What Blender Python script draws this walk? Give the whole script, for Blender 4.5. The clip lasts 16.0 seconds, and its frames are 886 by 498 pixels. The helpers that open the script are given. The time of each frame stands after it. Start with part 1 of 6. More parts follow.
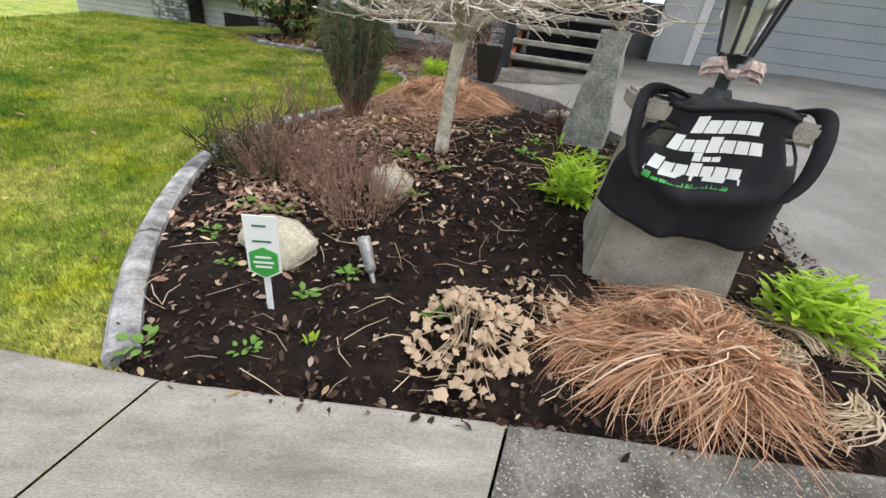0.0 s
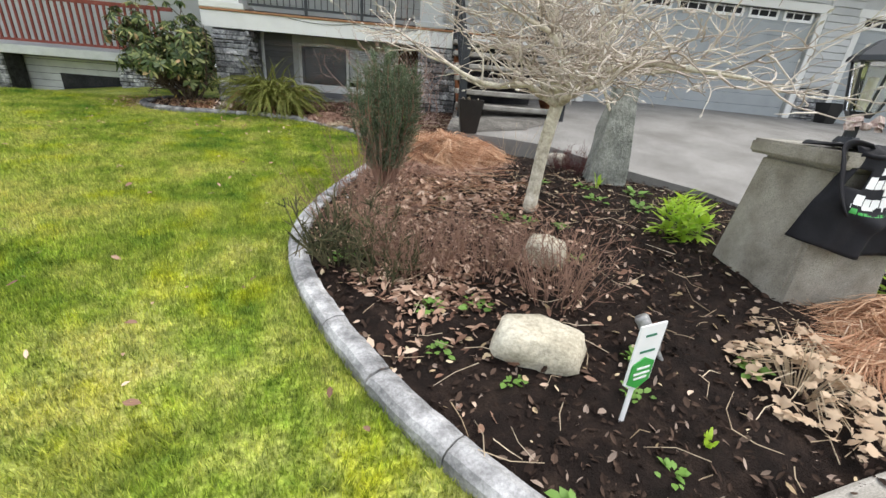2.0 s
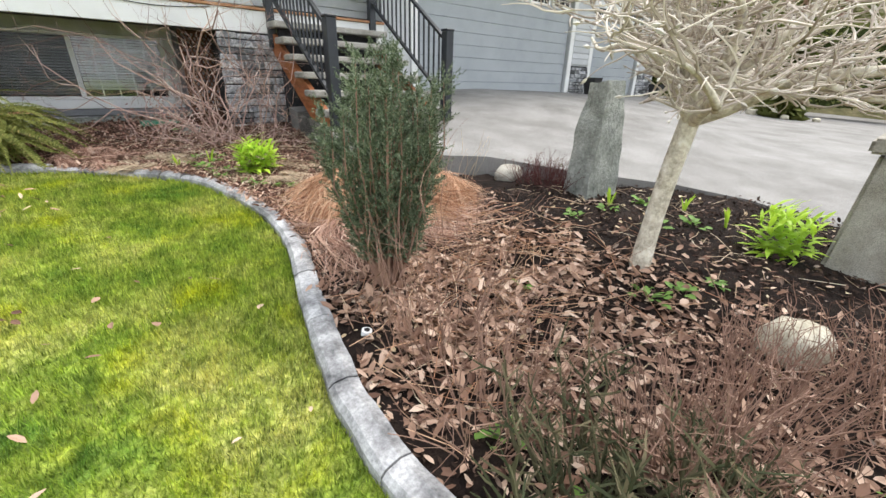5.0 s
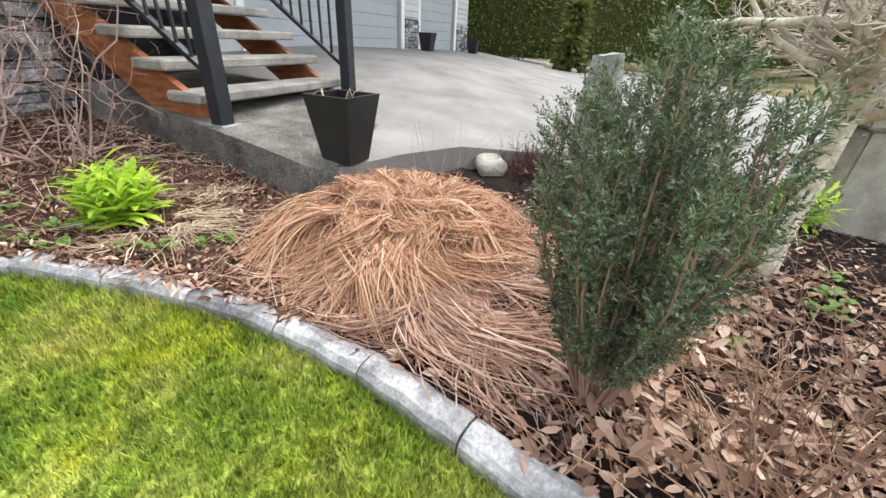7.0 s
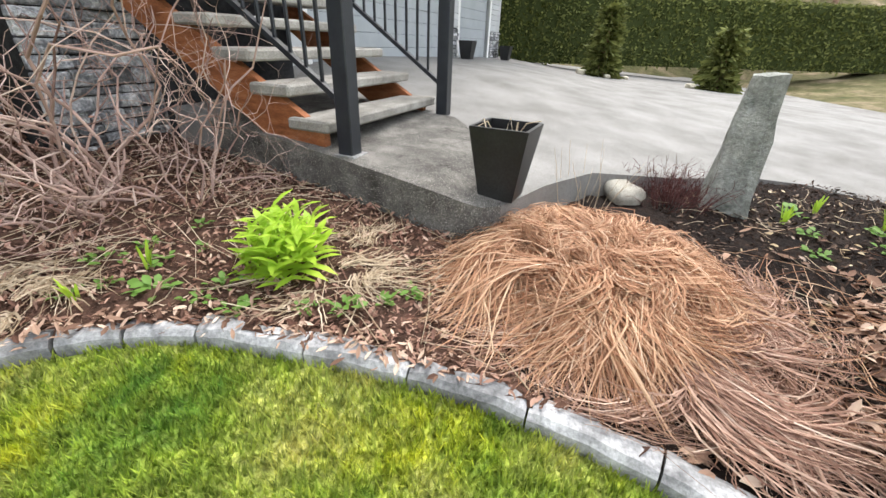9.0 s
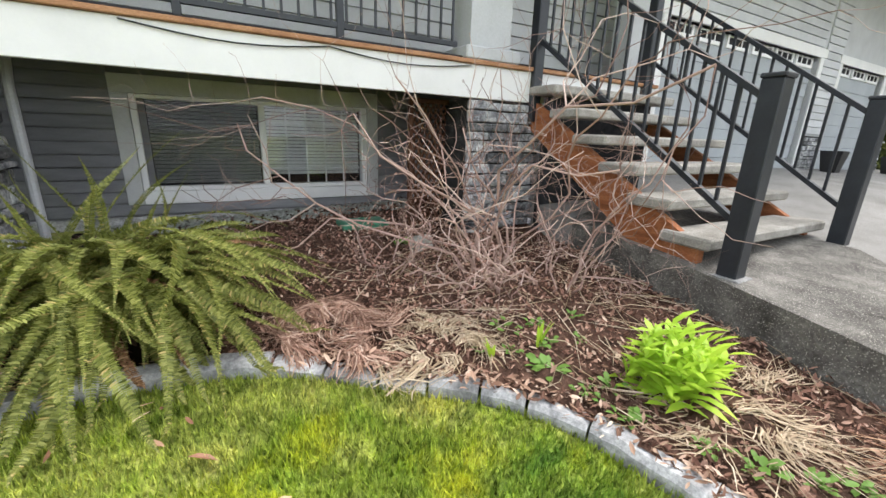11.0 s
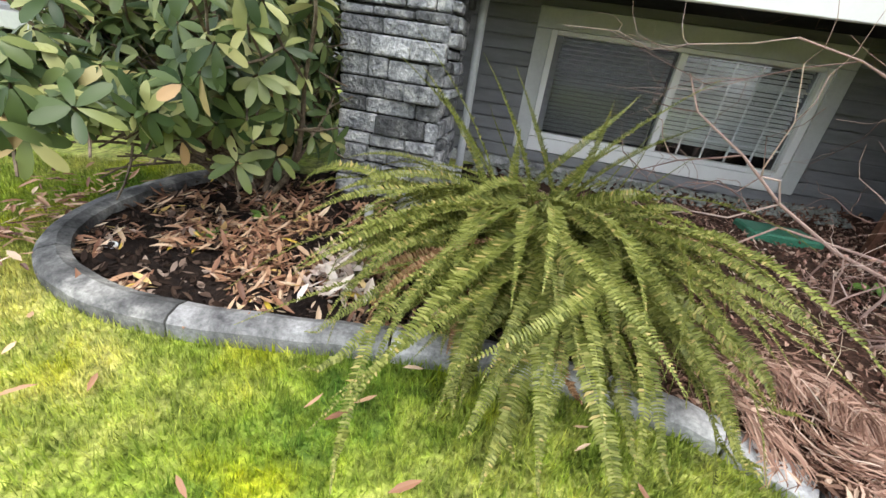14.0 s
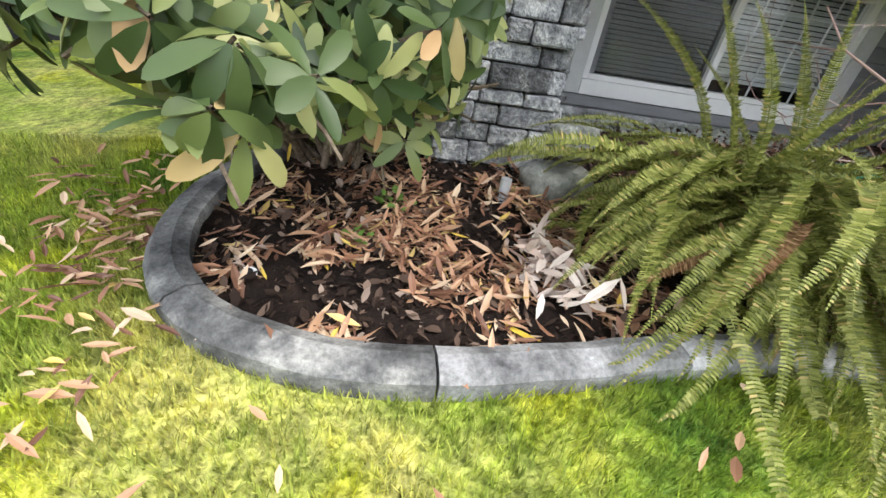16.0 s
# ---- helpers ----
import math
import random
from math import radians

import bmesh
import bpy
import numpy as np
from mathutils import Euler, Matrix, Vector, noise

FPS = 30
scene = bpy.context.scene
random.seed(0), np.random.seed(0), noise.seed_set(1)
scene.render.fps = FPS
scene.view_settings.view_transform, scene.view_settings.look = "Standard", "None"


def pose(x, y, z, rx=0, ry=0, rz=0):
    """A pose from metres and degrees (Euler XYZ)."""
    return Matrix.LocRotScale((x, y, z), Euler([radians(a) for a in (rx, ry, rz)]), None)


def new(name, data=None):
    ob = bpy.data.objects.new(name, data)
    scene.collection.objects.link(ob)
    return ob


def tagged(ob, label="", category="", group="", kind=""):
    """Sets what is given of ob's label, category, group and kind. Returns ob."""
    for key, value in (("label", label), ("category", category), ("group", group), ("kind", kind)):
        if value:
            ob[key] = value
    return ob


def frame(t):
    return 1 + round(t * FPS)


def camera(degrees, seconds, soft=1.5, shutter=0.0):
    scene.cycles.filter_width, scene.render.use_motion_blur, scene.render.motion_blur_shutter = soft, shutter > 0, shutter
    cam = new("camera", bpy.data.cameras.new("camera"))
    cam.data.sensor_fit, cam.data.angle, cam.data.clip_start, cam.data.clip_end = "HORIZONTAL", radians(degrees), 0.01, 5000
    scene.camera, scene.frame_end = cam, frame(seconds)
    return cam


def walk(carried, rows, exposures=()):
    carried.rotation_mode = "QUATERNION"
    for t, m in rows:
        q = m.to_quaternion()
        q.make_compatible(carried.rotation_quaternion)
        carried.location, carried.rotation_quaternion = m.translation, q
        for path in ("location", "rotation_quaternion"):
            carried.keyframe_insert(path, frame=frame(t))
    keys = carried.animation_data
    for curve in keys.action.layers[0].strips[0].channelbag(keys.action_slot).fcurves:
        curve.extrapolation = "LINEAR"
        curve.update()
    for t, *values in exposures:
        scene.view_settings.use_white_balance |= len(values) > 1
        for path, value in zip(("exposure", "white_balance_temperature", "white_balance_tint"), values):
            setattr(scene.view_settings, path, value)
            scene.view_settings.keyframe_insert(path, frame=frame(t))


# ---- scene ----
# camera and its walk
cam = camera(96.1, 16.0, soft=1.5)
PATH = [
    (0.000, -0.118, -0.107, 1.203, 60.403, -6.757, 0.550),
    (0.500, -0.598, -0.029, 1.181, 62.383, -6.140, -3.133),
    (1.000, -1.066, 0.101, 1.202, 63.380, -5.663, -8.694),
    (1.500, -1.490, 0.210, 1.205, 65.283, -5.152, -15.060),
    (2.000, -1.829, 0.432, 1.201, 67.334, -4.437, -21.272),
    (2.500, -2.160, 0.715, 1.218, 68.616, -4.072, -28.178),
    (3.000, -2.423, 1.020, 1.229, 69.145, -3.534, -34.160),
    (3.500, -2.501, 1.417, 1.211, 69.321, -3.147, -40.266),
    (3.700, -2.504, 1.571, 1.209, 69.586, -2.676, -42.039),
    (5.800, -2.193, 3.474, 1.308, 65.160, -1.667, -65.680),
    (6.000, -2.153, 3.656, 1.294, 64.929, -1.664, -68.422),
    (6.500, -2.054, 4.112, 1.323, 63.256, -2.070, -76.178),
    (7.000, -1.990, 4.476, 1.355, 62.015, -2.473, -84.508),
    (7.500, -1.886, 4.718, 1.363, 61.096, -1.919, -90.808),
    (8.000, -1.799, 4.931, 1.392, 60.328, -1.873, -96.531),
    (8.500, -1.790, 5.205, 1.408, 60.889, -1.630, -93.822),
    (9.000, -1.771, 5.431, 1.422, 62.381, -1.940, -84.064),
    (9.500, -1.679, 5.688, 1.428, 65.685, -1.235, -72.280),
    (10.000, -1.691, 5.860, 1.499, 69.491, -0.665, -61.288),
    (10.200, -1.745, 5.892, 1.512, 70.826, -0.832, -57.770),
    (12.300, -2.361, 6.281, 1.455, 72.765, -5.067, -27.568),
    (12.500, -2.371, 6.348, 1.459, 71.823, -5.702, -23.856),
    (13.000, -2.340, 6.525, 1.432, 70.021, -6.032, -15.662),
    (13.500, -2.353, 6.702, 1.421, 67.221, -6.993, -9.265),
    (14.000, -2.504, 6.895, 1.405, 64.512, -7.894, -6.237),
    (14.500, -2.685, 7.088, 1.370, 61.704, -8.059, -5.466),
    (15.000, -2.911, 7.310, 1.344, 59.218, -8.375, -7.472),
    (15.500, -3.154, 7.450, 1.326, 57.017, -8.755, -12.019),
    (16.000, -3.475, 7.487, 1.266, 58.192, -8.103, -18.411),
]
walk(cam, [(t, pose(*r)) for t, *r in PATH], [(0.0, 0.58), (1.0, 0.72), (3.0, 0.97), (6.0, 1.33), (9.5, 1.4), (12.5, 1.45), (14.0, 1.62), (16.0, 1.74)])

# ---------------------------------------------------------------- light
SUN_EL, SUN_AZ = 62.0, 110.0
world = bpy.data.worlds.new("overcast_sky")
scene.world = world
world.use_nodes = True
wn = world.node_tree.nodes
sky = wn.new("ShaderNodeTexSky")
sky.sky_type = 'NISHITA'
sky.sun_disc = False
sky.sun_elevation, sky.sun_rotation = radians(SUN_EL), radians(SUN_AZ)
sky.air_density, sky.dust_density, sky.ozone_density = 1.0, 4.0, 1.0
wash = wn.new("ShaderNodeMix")
wash.data_type = 'RGBA'
wash.inputs[0].default_value = 0.75
wash.inputs[7].default_value = (7.4, 7.7, 8.0, 1)
world.node_tree.links.new(sky.outputs[0], wash.inputs[6])
world.node_tree.links.new(wash.outputs[2], wn["Background"].inputs[0])
wn["Background"].inputs[1].default_value = 0.13
sun = new("sun", bpy.data.lights.new("sun", 'SUN'))
sun.data.energy, sun.data.angle, sun.data.color = 1.5, radians(40), (1.0, 0.96, 0.9)
sun.rotation_euler = (radians(90 - SUN_EL), 0, radians(180 - SUN_AZ))

rng = np.random.default_rng(7)


# ---------------------------------------------------------------- plan
def smooth(t):
    t = max(0.0, min(1.0, t))
    return t * t * (3 - 2 * t)


def h_lawn(x, y):
    return 0.064 * (max(-4.0, min(y, 14.0)) - 0.95) - 0.14 * max(0.0, -4.3 - max(x, -11.0)) * smooth((y - 3.0) / 4.0)


def h_bed(x, y):
    return h_lawn(x, y) + 0.06 * max(0.0, min(x, 6.0) + 1.6) + 0.13 * math.exp(-(((x - 0.2) / 1.0) ** 2 + ((y - 3.0) / 1.5) ** 2))


def h_drive(x, y):
    return h_lawn(x, y) + 0.06 * (max(-1.6, min(x, 6.0)) + 1.6) + 0.25 * smooth((y - 1.5) / 4.5)


HOUSE = (0.774, 6.287)
HOUSE_YAW = -17.5
HM = pose(HOUSE[0], HOUSE[1], 0, 0, 0, HOUSE_YAW)


def at_house(u, v, z=0.0):
    return HM @ Vector((u, v, z))


# lawn-side edge of the curb
CURB = [(-1.20, 0.9), (-1.35, 1.16), (-1.52, 1.5), (-1.66, 1.9), (-1.77, 2.3), (-1.83, 2.65), (-1.83, 3.05), (-1.73, 3.5), (-1.5, 3.97),
        (-1.22, 4.45), (-1.0, 4.8), (-0.84, 5.16), (-0.73, 5.6), (-0.69, 6.1), (-0.68, 6.5), (-0.78, 6.8), (-1.0, 7.1), (-1.2, 7.36),
        (-1.45, 7.66), (-1.9, 7.88), (-2.46, 7.97), (-2.85, 8.0), (-3.15, 8.04), (-3.4, 8.1), (-3.62, 8.21), (-3.78, 8.35), (-3.88, 8.52),
        (-3.91, 8.72), (-3.88, 8.95), (-3.78, 9.2), (-3.6, 9.45)]
# driveway edge towards the bed: y, x
DRIVE = [(-5.0, 1.75), (0.6, 1.75), (1.3, 1.8), (2.0, 2.0), (2.4, 2.15), (3.0, 2.02), (3.86, 1.5), (4.6, 1.2), (5.0, 0.75), (5.3, 0.3),
         (5.42, 0.22), (6.35, 0.68), (7.2, 1.06), (9.2, 1.9)]
WALK_EDGE = [(-9.0, 2.0), (-2.1, 1.03), (-1.54, 0.92), (-0.94, 0.825), (0.21, 0.725), (1.8, 0.56)]


def drive_x(y):
    return float(np.interp(y, [p[0] for p in DRIVE], [p[1] for p in DRIVE]))


def walk_y(x):
    return float(np.interp(x, [p[0] for p in WALK_EDGE], [p[1] for p in WALK_EDGE]))


def chaikin(pts, n=2):
    pts = [np.array(p, float) for p in pts]
    for _ in range(n):
        q = [pts[0]]
        for a, b in zip(pts, pts[1:]):
            q += [0.75 * a + 0.25 * b, 0.25 * a + 0.75 * b]
        pts = q + [pts[-1]]
    return pts


CURB_LINE = chaikin(CURB)


def offset_line(line, d):
    out = []
    for i, p in enumerate(line):
        t = line[min(i + 1, len(line) - 1)] - line[max(i - 1, 0)]
        t = t / np.linalg.norm(t)
        out.append(p + np.array([t[1], -t[0]]) * d)
    return out


BED_POLY = np.array([tuple(p) for p in offset_line(CURB_LINE, 0.05)] + [tuple(at_house(u, v))[:2] for u, v in ((-4.4, 2.3), (-3.8, 2.5), (-3.6, 3.5), (-0.4, 3.5), (-0.4, 2.1), (0.9, 2.1))]
                    + [(x + 0.12, y) for y, x in reversed(DRIVE) if 0.6 < y < 7.3] + [(1.85, 0.45), (0.21, 0.66), (-0.94, 0.76), (-1.25, 0.8)])


def inside(poly, x, y):
    """Which of the points (arrays x, y) lie inside the polygon."""
    res = np.zeros(len(x), bool)
    j = len(poly) - 1
    for i in range(len(poly)):
        xi, yi, xj, yj = poly[i][0], poly[i][1], poly[j][0], poly[j][1]
        if yi != yj:
            res ^= ((yi > y) != (yj > y)) & (x < (xj - xi) * (y - yi) / (yj - yi) + xi)
        j = i
    return res


# ---------------------------------------------------------------- materials
def mat(name, rough=0.8, metal=0.0, spec=0.3):
    m = bpy.data.materials.new(name)
    m.use_nodes = True
    b = m.node_tree.nodes["Principled BSDF"]
    b.inputs["Roughness"].default_value, b.inputs["Metallic"].default_value = rough, metal
    b.inputs["Specular IOR Level"].default_value = spec
    return m, m.node_tree, b


def node(t, kind, **kw):
    n = t.nodes.new(kind)
    for k, v in kw.items():
        n.inputs[k].default_value = v
    return n


def ramp(t, fac, stops):
    r = t.nodes.new("ShaderNodeValToRGB")
    while len(r.color_ramp.elements) < len(stops):
        r.color_ramp.elements.new(0.5)
    for e, (p, c) in zip(r.color_ramp.elements, stops):
        e.position, e.color = p, (*c, 1)
    t.links.new(fac, r.inputs[0])
    return r.outputs[0]


def noise_tex(t, scale, detail=4.0, rough=0.6, stretch=None, world_space=True):
    n = t.nodes.new("ShaderNodeTexNoise")
    n.inputs["Scale"].default_value, n.inputs["Detail"].default_value, n.inputs["Roughness"].default_value = scale, detail, rough
    src = t.nodes.new("ShaderNodeNewGeometry").outputs["Position"] if world_space else t.nodes.new("ShaderNodeTexCoord").outputs["Object"]
    if stretch:
        mp = t.nodes.new("ShaderNodeMapping")
        mp.inputs["Scale"].default_value = stretch
        t.links.new(src, mp.inputs[0])
        src = mp.outputs[0]
    t.links.new(src, n.inputs["Vector"])
    return n.outputs[0]


def blend(t, fac, a, b, mode='MIX'):
    m = t.nodes.new("ShaderNodeMix")
    m.data_type, m.blend_type = 'RGBA', mode
    for s, v in ((0, fac), (6, a), (7, b)):
        if isinstance(v, (int, float)):
            m.inputs[s].default_value = v
        elif isinstance(v, tuple):
            m.inputs[s].default_value = (*v, 1)
        else:
            t.links.new(v, m.inputs[s])
    return m.outputs[2]


def bump(t, b, height, strength=0.4, dist=0.01):
    n = t.nodes.new("ShaderNodeBump")
    n.inputs["Strength"].default_value, n.inputs["Distance"].default_value = strength, dist
    t.links.new(height, n.inputs["Height"])
    t.links.new(n.outputs[0], b.inputs["Normal"])


def surface(name, dark, mid, light, scale=6.0, fine=60.0, rough=0.85, spec=0.25, strength=0.4, dist=0.008, rand=0.0, metal=0.0, stretch=None, speck=None, grit=0.55):
    """A surface whose colour varies at two scales, with fine relief; rand varies it from piece to piece."""
    m, t, b = mat(name, rough, metal, spec)
    big = ramp(t, noise_tex(t, scale, 5, 0.6, stretch), [(0.28, dark), (0.5, mid), (0.72, light)])
    small = noise_tex(t, fine, 3, 0.7, stretch)
    c = blend(t, grit, big, ramp(t, small, [(0.3, (0.25, 0.25, 0.25)), (0.7, (0.8, 0.8, 0.8))]), 'OVERLAY')
    if speck:
        c = blend(t, ramp(t, noise_tex(t, fine * 2.2, 2, 0.5), [(0.6, (0, 0, 0)), (0.68, (1, 1, 1))]), c, speck)
    if rand:
        info = t.nodes.new("ShaderNodeObjectInfo")
        c = blend(t, rand, c, ramp(t, info.outputs["Random"], [(0.0, (0.12, 0.12, 0.12)), (0.5, (0.5, 0.5, 0.5)), (1.0, (0.85, 0.85, 0.85))]), 'OVERLAY')
    t.links.new(c, b.inputs["Base Color"])
    bump(t, b, small, strength, dist)
    return m


def leafy(name, stops, rough=0.55, spec=0.3, thin=0.25, scale=4.0):
    """Leaves, blades and twigs: the colour changes from one island of the mesh to the next, and slowly over the place."""
    m, t, b = mat(name, rough, 0, spec)
    g = t.nodes.new("ShaderNodeNewGeometry")
    c = ramp(t, g.outputs["Random Per Island"], stops)
    n = noise_tex(t, scale, 3)
    c = blend(t, 0.35, c, ramp(t, n, [(0.3, (0.3, 0.3, 0.3)), (0.7, (0.7, 0.7, 0.7))]), 'OVERLAY')
    t.links.new(c, b.inputs["Base Color"])
    if thin:
        tr = t.nodes.new("ShaderNodeBsdfTranslucent")
        t.links.new(c, tr.inputs[0])
        mx = t.nodes.new("ShaderNodeMixShader")
        mx.inputs[0].default_value = thin
        out = t.nodes["Material Output"]
        t.links.new(b.outputs[0], mx.inputs[1])
        t.links.new(tr.outputs[0], mx.inputs[2])
        t.links.new(mx.outputs[0], out.inputs[0])
    return m


def lawn_material(name, blades):
    m, t, b = mat(name, 0.75, 0, 0.2)
    patch = ramp(t, noise_tex(t, 1.7, 6, 0.68), [(0.34, (0.11, 0.21, 0.035)), (0.46, (0.25, 0.32, 0.05)), (0.55, (0.38, 0.41, 0.11)), (0.64, (0.45, 0.43, 0.14))])
    moss = ramp(t, noise_tex(t, 2.6, 5, 0.6), [(0.55, (0, 0, 0)), (0.70, (0.8, 0.8, 0.8))])
    c = blend(t, moss, patch, (0.45, 0.46, 0.02))
    clump = ramp(t, noise_tex(t, 11, 4, 0.65), [(0.34, (0.16, 0.2, 0.16)), (0.5, (0.5, 0.5, 0.5)), (0.66, (0.8, 0.78, 0.7))])
    c = blend(t, 0.6, c, clump, 'OVERLAY')
    fine = noise_tex(t, 38, 4, 0.7)
    c = blend(t, 0.8, c, ramp(t, fine, [(0.32, (0.16, 0.17, 0.15)), (0.66, (0.82, 0.82, 0.8))]), 'OVERLAY')
    if blades:
        g = t.nodes.new("ShaderNodeNewGeometry")
        c = blend(t, 0.5, c, ramp(t, g.outputs["Random Per Island"], [(0.0, (0.12, 0.2, 0.1)), (0.5, (0.5, 0.54, 0.42)), (0.88, (0.74, 0.72, 0.55)), (1.0, (0.92, 0.84, 0.7))]), 'OVERLAY')
        tr = t.nodes.new("ShaderNodeBsdfTranslucent")
        t.links.new(c, tr.inputs[0])
        mx = t.nodes.new("ShaderNodeMixShader")
        mx.inputs[0].default_value = 0.4
        t.links.new(b.outputs[0], mx.inputs[1])
        t.links.new(tr.outputs[0], mx.inputs[2])
        t.links.new(mx.outputs[0], t.nodes["Material Output"].inputs[0])
    else:
        bump(t, b, fine, 0.8, 0.03)
    t.links.new(c, b.inputs["Base Color"])
    return m


def glass_material(name, rough=0.02):
    m, t, b = mat(name, rough, 0, 0.5)
    b.inputs["Transmission Weight"].default_value = 1.0
    b.inputs["IOR"].default_value = 1.45
    b.inputs["Base Color"].default_value = (0.93, 0.96, 0.97, 1)
    return m


M_LAWN = lawn_material("lawn_ground", False)
M_GRASS = lawn_material("lawn_blades", True)
M_SOIL = surface("damp_soil", (0.008, 0.006, 0.005), (0.018, 0.012, 0.010), (0.036, 0.024, 0.018), 9, 110, 0.95, 0.15, 0.9, 0.02)
M_CHIP = leafy("bark_mulch", [(0, (0.018, 0.012, 0.010)), (0.6, (0.045, 0.029, 0.022)), (0.86, (0.12, 0.08, 0.06)), (1, (0.36, 0.28, 0.23))], 0.9, 0.1, 0)
M_LITTER = leafy("dead_leaves", [(0, (0.08, 0.04, 0.028)), (0.3, (0.22, 0.125, 0.085)), (0.7, (0.44, 0.29, 0.21)), (1, (0.68, 0.52, 0.41))], 0.7, 0.25, 0.15)
M_RHLEAF = leafy("fallen_rhododendron_leaves", [(0, (0.12, 0.055, 0.035)), (0.35, (0.30, 0.15, 0.09)), (0.7, (0.49, 0.30, 0.18)), (0.93, (0.64, 0.49, 0.35)), (1, (0.68, 0.48, 0.06))], 0.5, 0.4, 0.1)
M_PALE = leafy("bleached_leaves", [(0, (0.3, 0.22, 0.13)), (0.5, (0.52, 0.40, 0.25)), (1, (0.68, 0.57, 0.40))], 0.75, 0.2, 0.15)
M_WALK = surface("brushed_concrete", (0.17, 0.158, 0.137), (0.275, 0.258, 0.23), (0.37, 0.35, 0.32), 2.6, 90, 0.9, 0.2, 0.5, 0.005, 0.0, 0, (1, 3.2, 1))
M_DRIVE = surface("exposed_aggregate", (0.145, 0.138, 0.13), (0.212, 0.206, 0.198), (0.28, 0.272, 0.262), 1.4, 110, 0.85, 0.25, 0.4, 0.004, 0.0, 0, None, (0.20, 0.18, 0.155))
M_CURB = surface("weathered_curb_concrete", (0.075, 0.075, 0.08), (0.29, 0.29, 0.295), (0.52, 0.52, 0.53), 7, 70, 0.9, 0.2, 0.5, 0.006, 0.35)
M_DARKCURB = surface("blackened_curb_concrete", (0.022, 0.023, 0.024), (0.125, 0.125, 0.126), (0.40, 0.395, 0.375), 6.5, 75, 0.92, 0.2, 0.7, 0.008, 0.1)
M_BROWNSOIL = surface("brown_mulched_soil", (0.030, 0.017, 0.012), (0.085, 0.047, 0.034), (0.16, 0.092, 0.068), 11, 120, 0.95, 0.15, 0.9, 0.02)
M_AGG = surface("pebbled_concrete", (0.19, 0.175, 0.145), (0.31, 0.29, 0.25), (0.41, 0.39, 0.34), 5, 150, 0.9, 0.2, 0.7, 0.006, 0.0, 0, None, (0.10, 0.09, 0.08))
M_STONE = surface("standing_stone", (0.16, 0.17, 0.15), (0.28, 0.29, 0.265), (0.40, 0.40, 0.37), 7, 45, 0.9, 0.2, 0.8, 0.02)
M_ROCK = surface("pale_fieldstone", (0.32, 0.29, 0.22), (0.47, 0.43, 0.34), (0.58, 0.55, 0.46), 6, 50, 0.85, 0.25, 0.5, 0.01)
M_LEDGE = surface("grey_ledgestone", (0.11, 0.115, 0.127), (0.29, 0.295, 0.307), (0.60, 0.595, 0.59), 12, 48, 0.85, 0.25, 1.0, 0.03, 0.85)
M_MORTAR = surface("dark_mortar", (0.02, 0.02, 0.02), (0.04, 0.04, 0.04), (0.06, 0.06, 0.06), 12, 80, 0.95, 0.1)
M_SIDING = surface("charcoal_lap_siding", (0.145, 0.147, 0.16), (0.185, 0.187, 0.20), (0.22, 0.222, 0.236), 3, 120, 0.6, 0.35, 0.12, 0.002, 0.15, 0, (1, 1, 6), grit=0.25)
M_WHITE = surface("white_painted_trim", (0.66, 0.66, 0.65), (0.72, 0.72, 0.71), (0.76, 0.76, 0.75), 2, 60, 0.5, 0.35, 0.05, 0.002, grit=0.06)
M_VINYL = surface("window_frame_white", (0.72, 0.72, 0.72), (0.78, 0.78, 0.78), (0.8, 0.8, 0.8), 4, 60, 0.4, 0.4, 0.03, 0.001, grit=0.06)
M_GREYTRIM = surface("grey_window_trim", (0.42, 0.43, 0.43), (0.50, 0.51, 0.51), (0.55, 0.56, 0.56), 4, 60, 0.6, 0.3, 0.06, 0.002, grit=0.1)
M_GARAGE = surface("grey_garage_door", (0.30, 0.325, 0.345), (0.34, 0.365, 0.385), (0.37, 0.395, 0.415), 2, 90, 0.55, 0.35, 0.08, 0.002, grit=0.12)
M_WOODTRIM = surface("copper_stained_wood", (0.26, 0.12, 0.06), (0.36, 0.18, 0.09), (0.43, 0.24, 0.13), 6, 60, 0.6, 0.3, 0.2, 0.003, 0, 0, (1, 1, 4))
M_CEDAR = surface("weathered_cedar", (0.16, 0.055, 0.022), (0.28, 0.10, 0.04), (0.36, 0.15, 0.07), 5, 50, 0.7, 0.25, 0.4, 0.004, 0.2, 0, (1, 1, 5))
M_TREAD = surface("grey_precast_tread", (0.19, 0.18, 0.165), (0.29, 0.275, 0.25), (0.40, 0.385, 0.355), 5, 90, 0.9, 0.2, 0.6, 0.006, 0.2)
M_BLACK = surface("black_painted_metal", (0.010, 0.012, 0.016), (0.016, 0.019, 0.025), (0.024, 0.028, 0.035), 6, 80, 0.4, 0.45, 0.1, 0.001, grit=0.2)
M_POT = surface("black_plastic_planter", (0.010, 0.010, 0.011), (0.016, 0.016, 0.017), (0.025, 0.025, 0.026), 5, 80, 0.45, 0.4, 0.15, 0.002)
M_CLOTH = surface("black_banner_cloth", (0.008, 0.008, 0.011), (0.013, 0.013, 0.017), (0.02, 0.02, 0.025), 6, 220, 0.75, 0.25, 0.3, 0.002)
M_BLIND = surface("window_blind_slats", (0.6, 0.61, 0.6), (0.7, 0.71, 0.7), (0.76, 0.77, 0.76), 3, 40, 0.5, 0.3, 0.05, 0.001, 0.2)
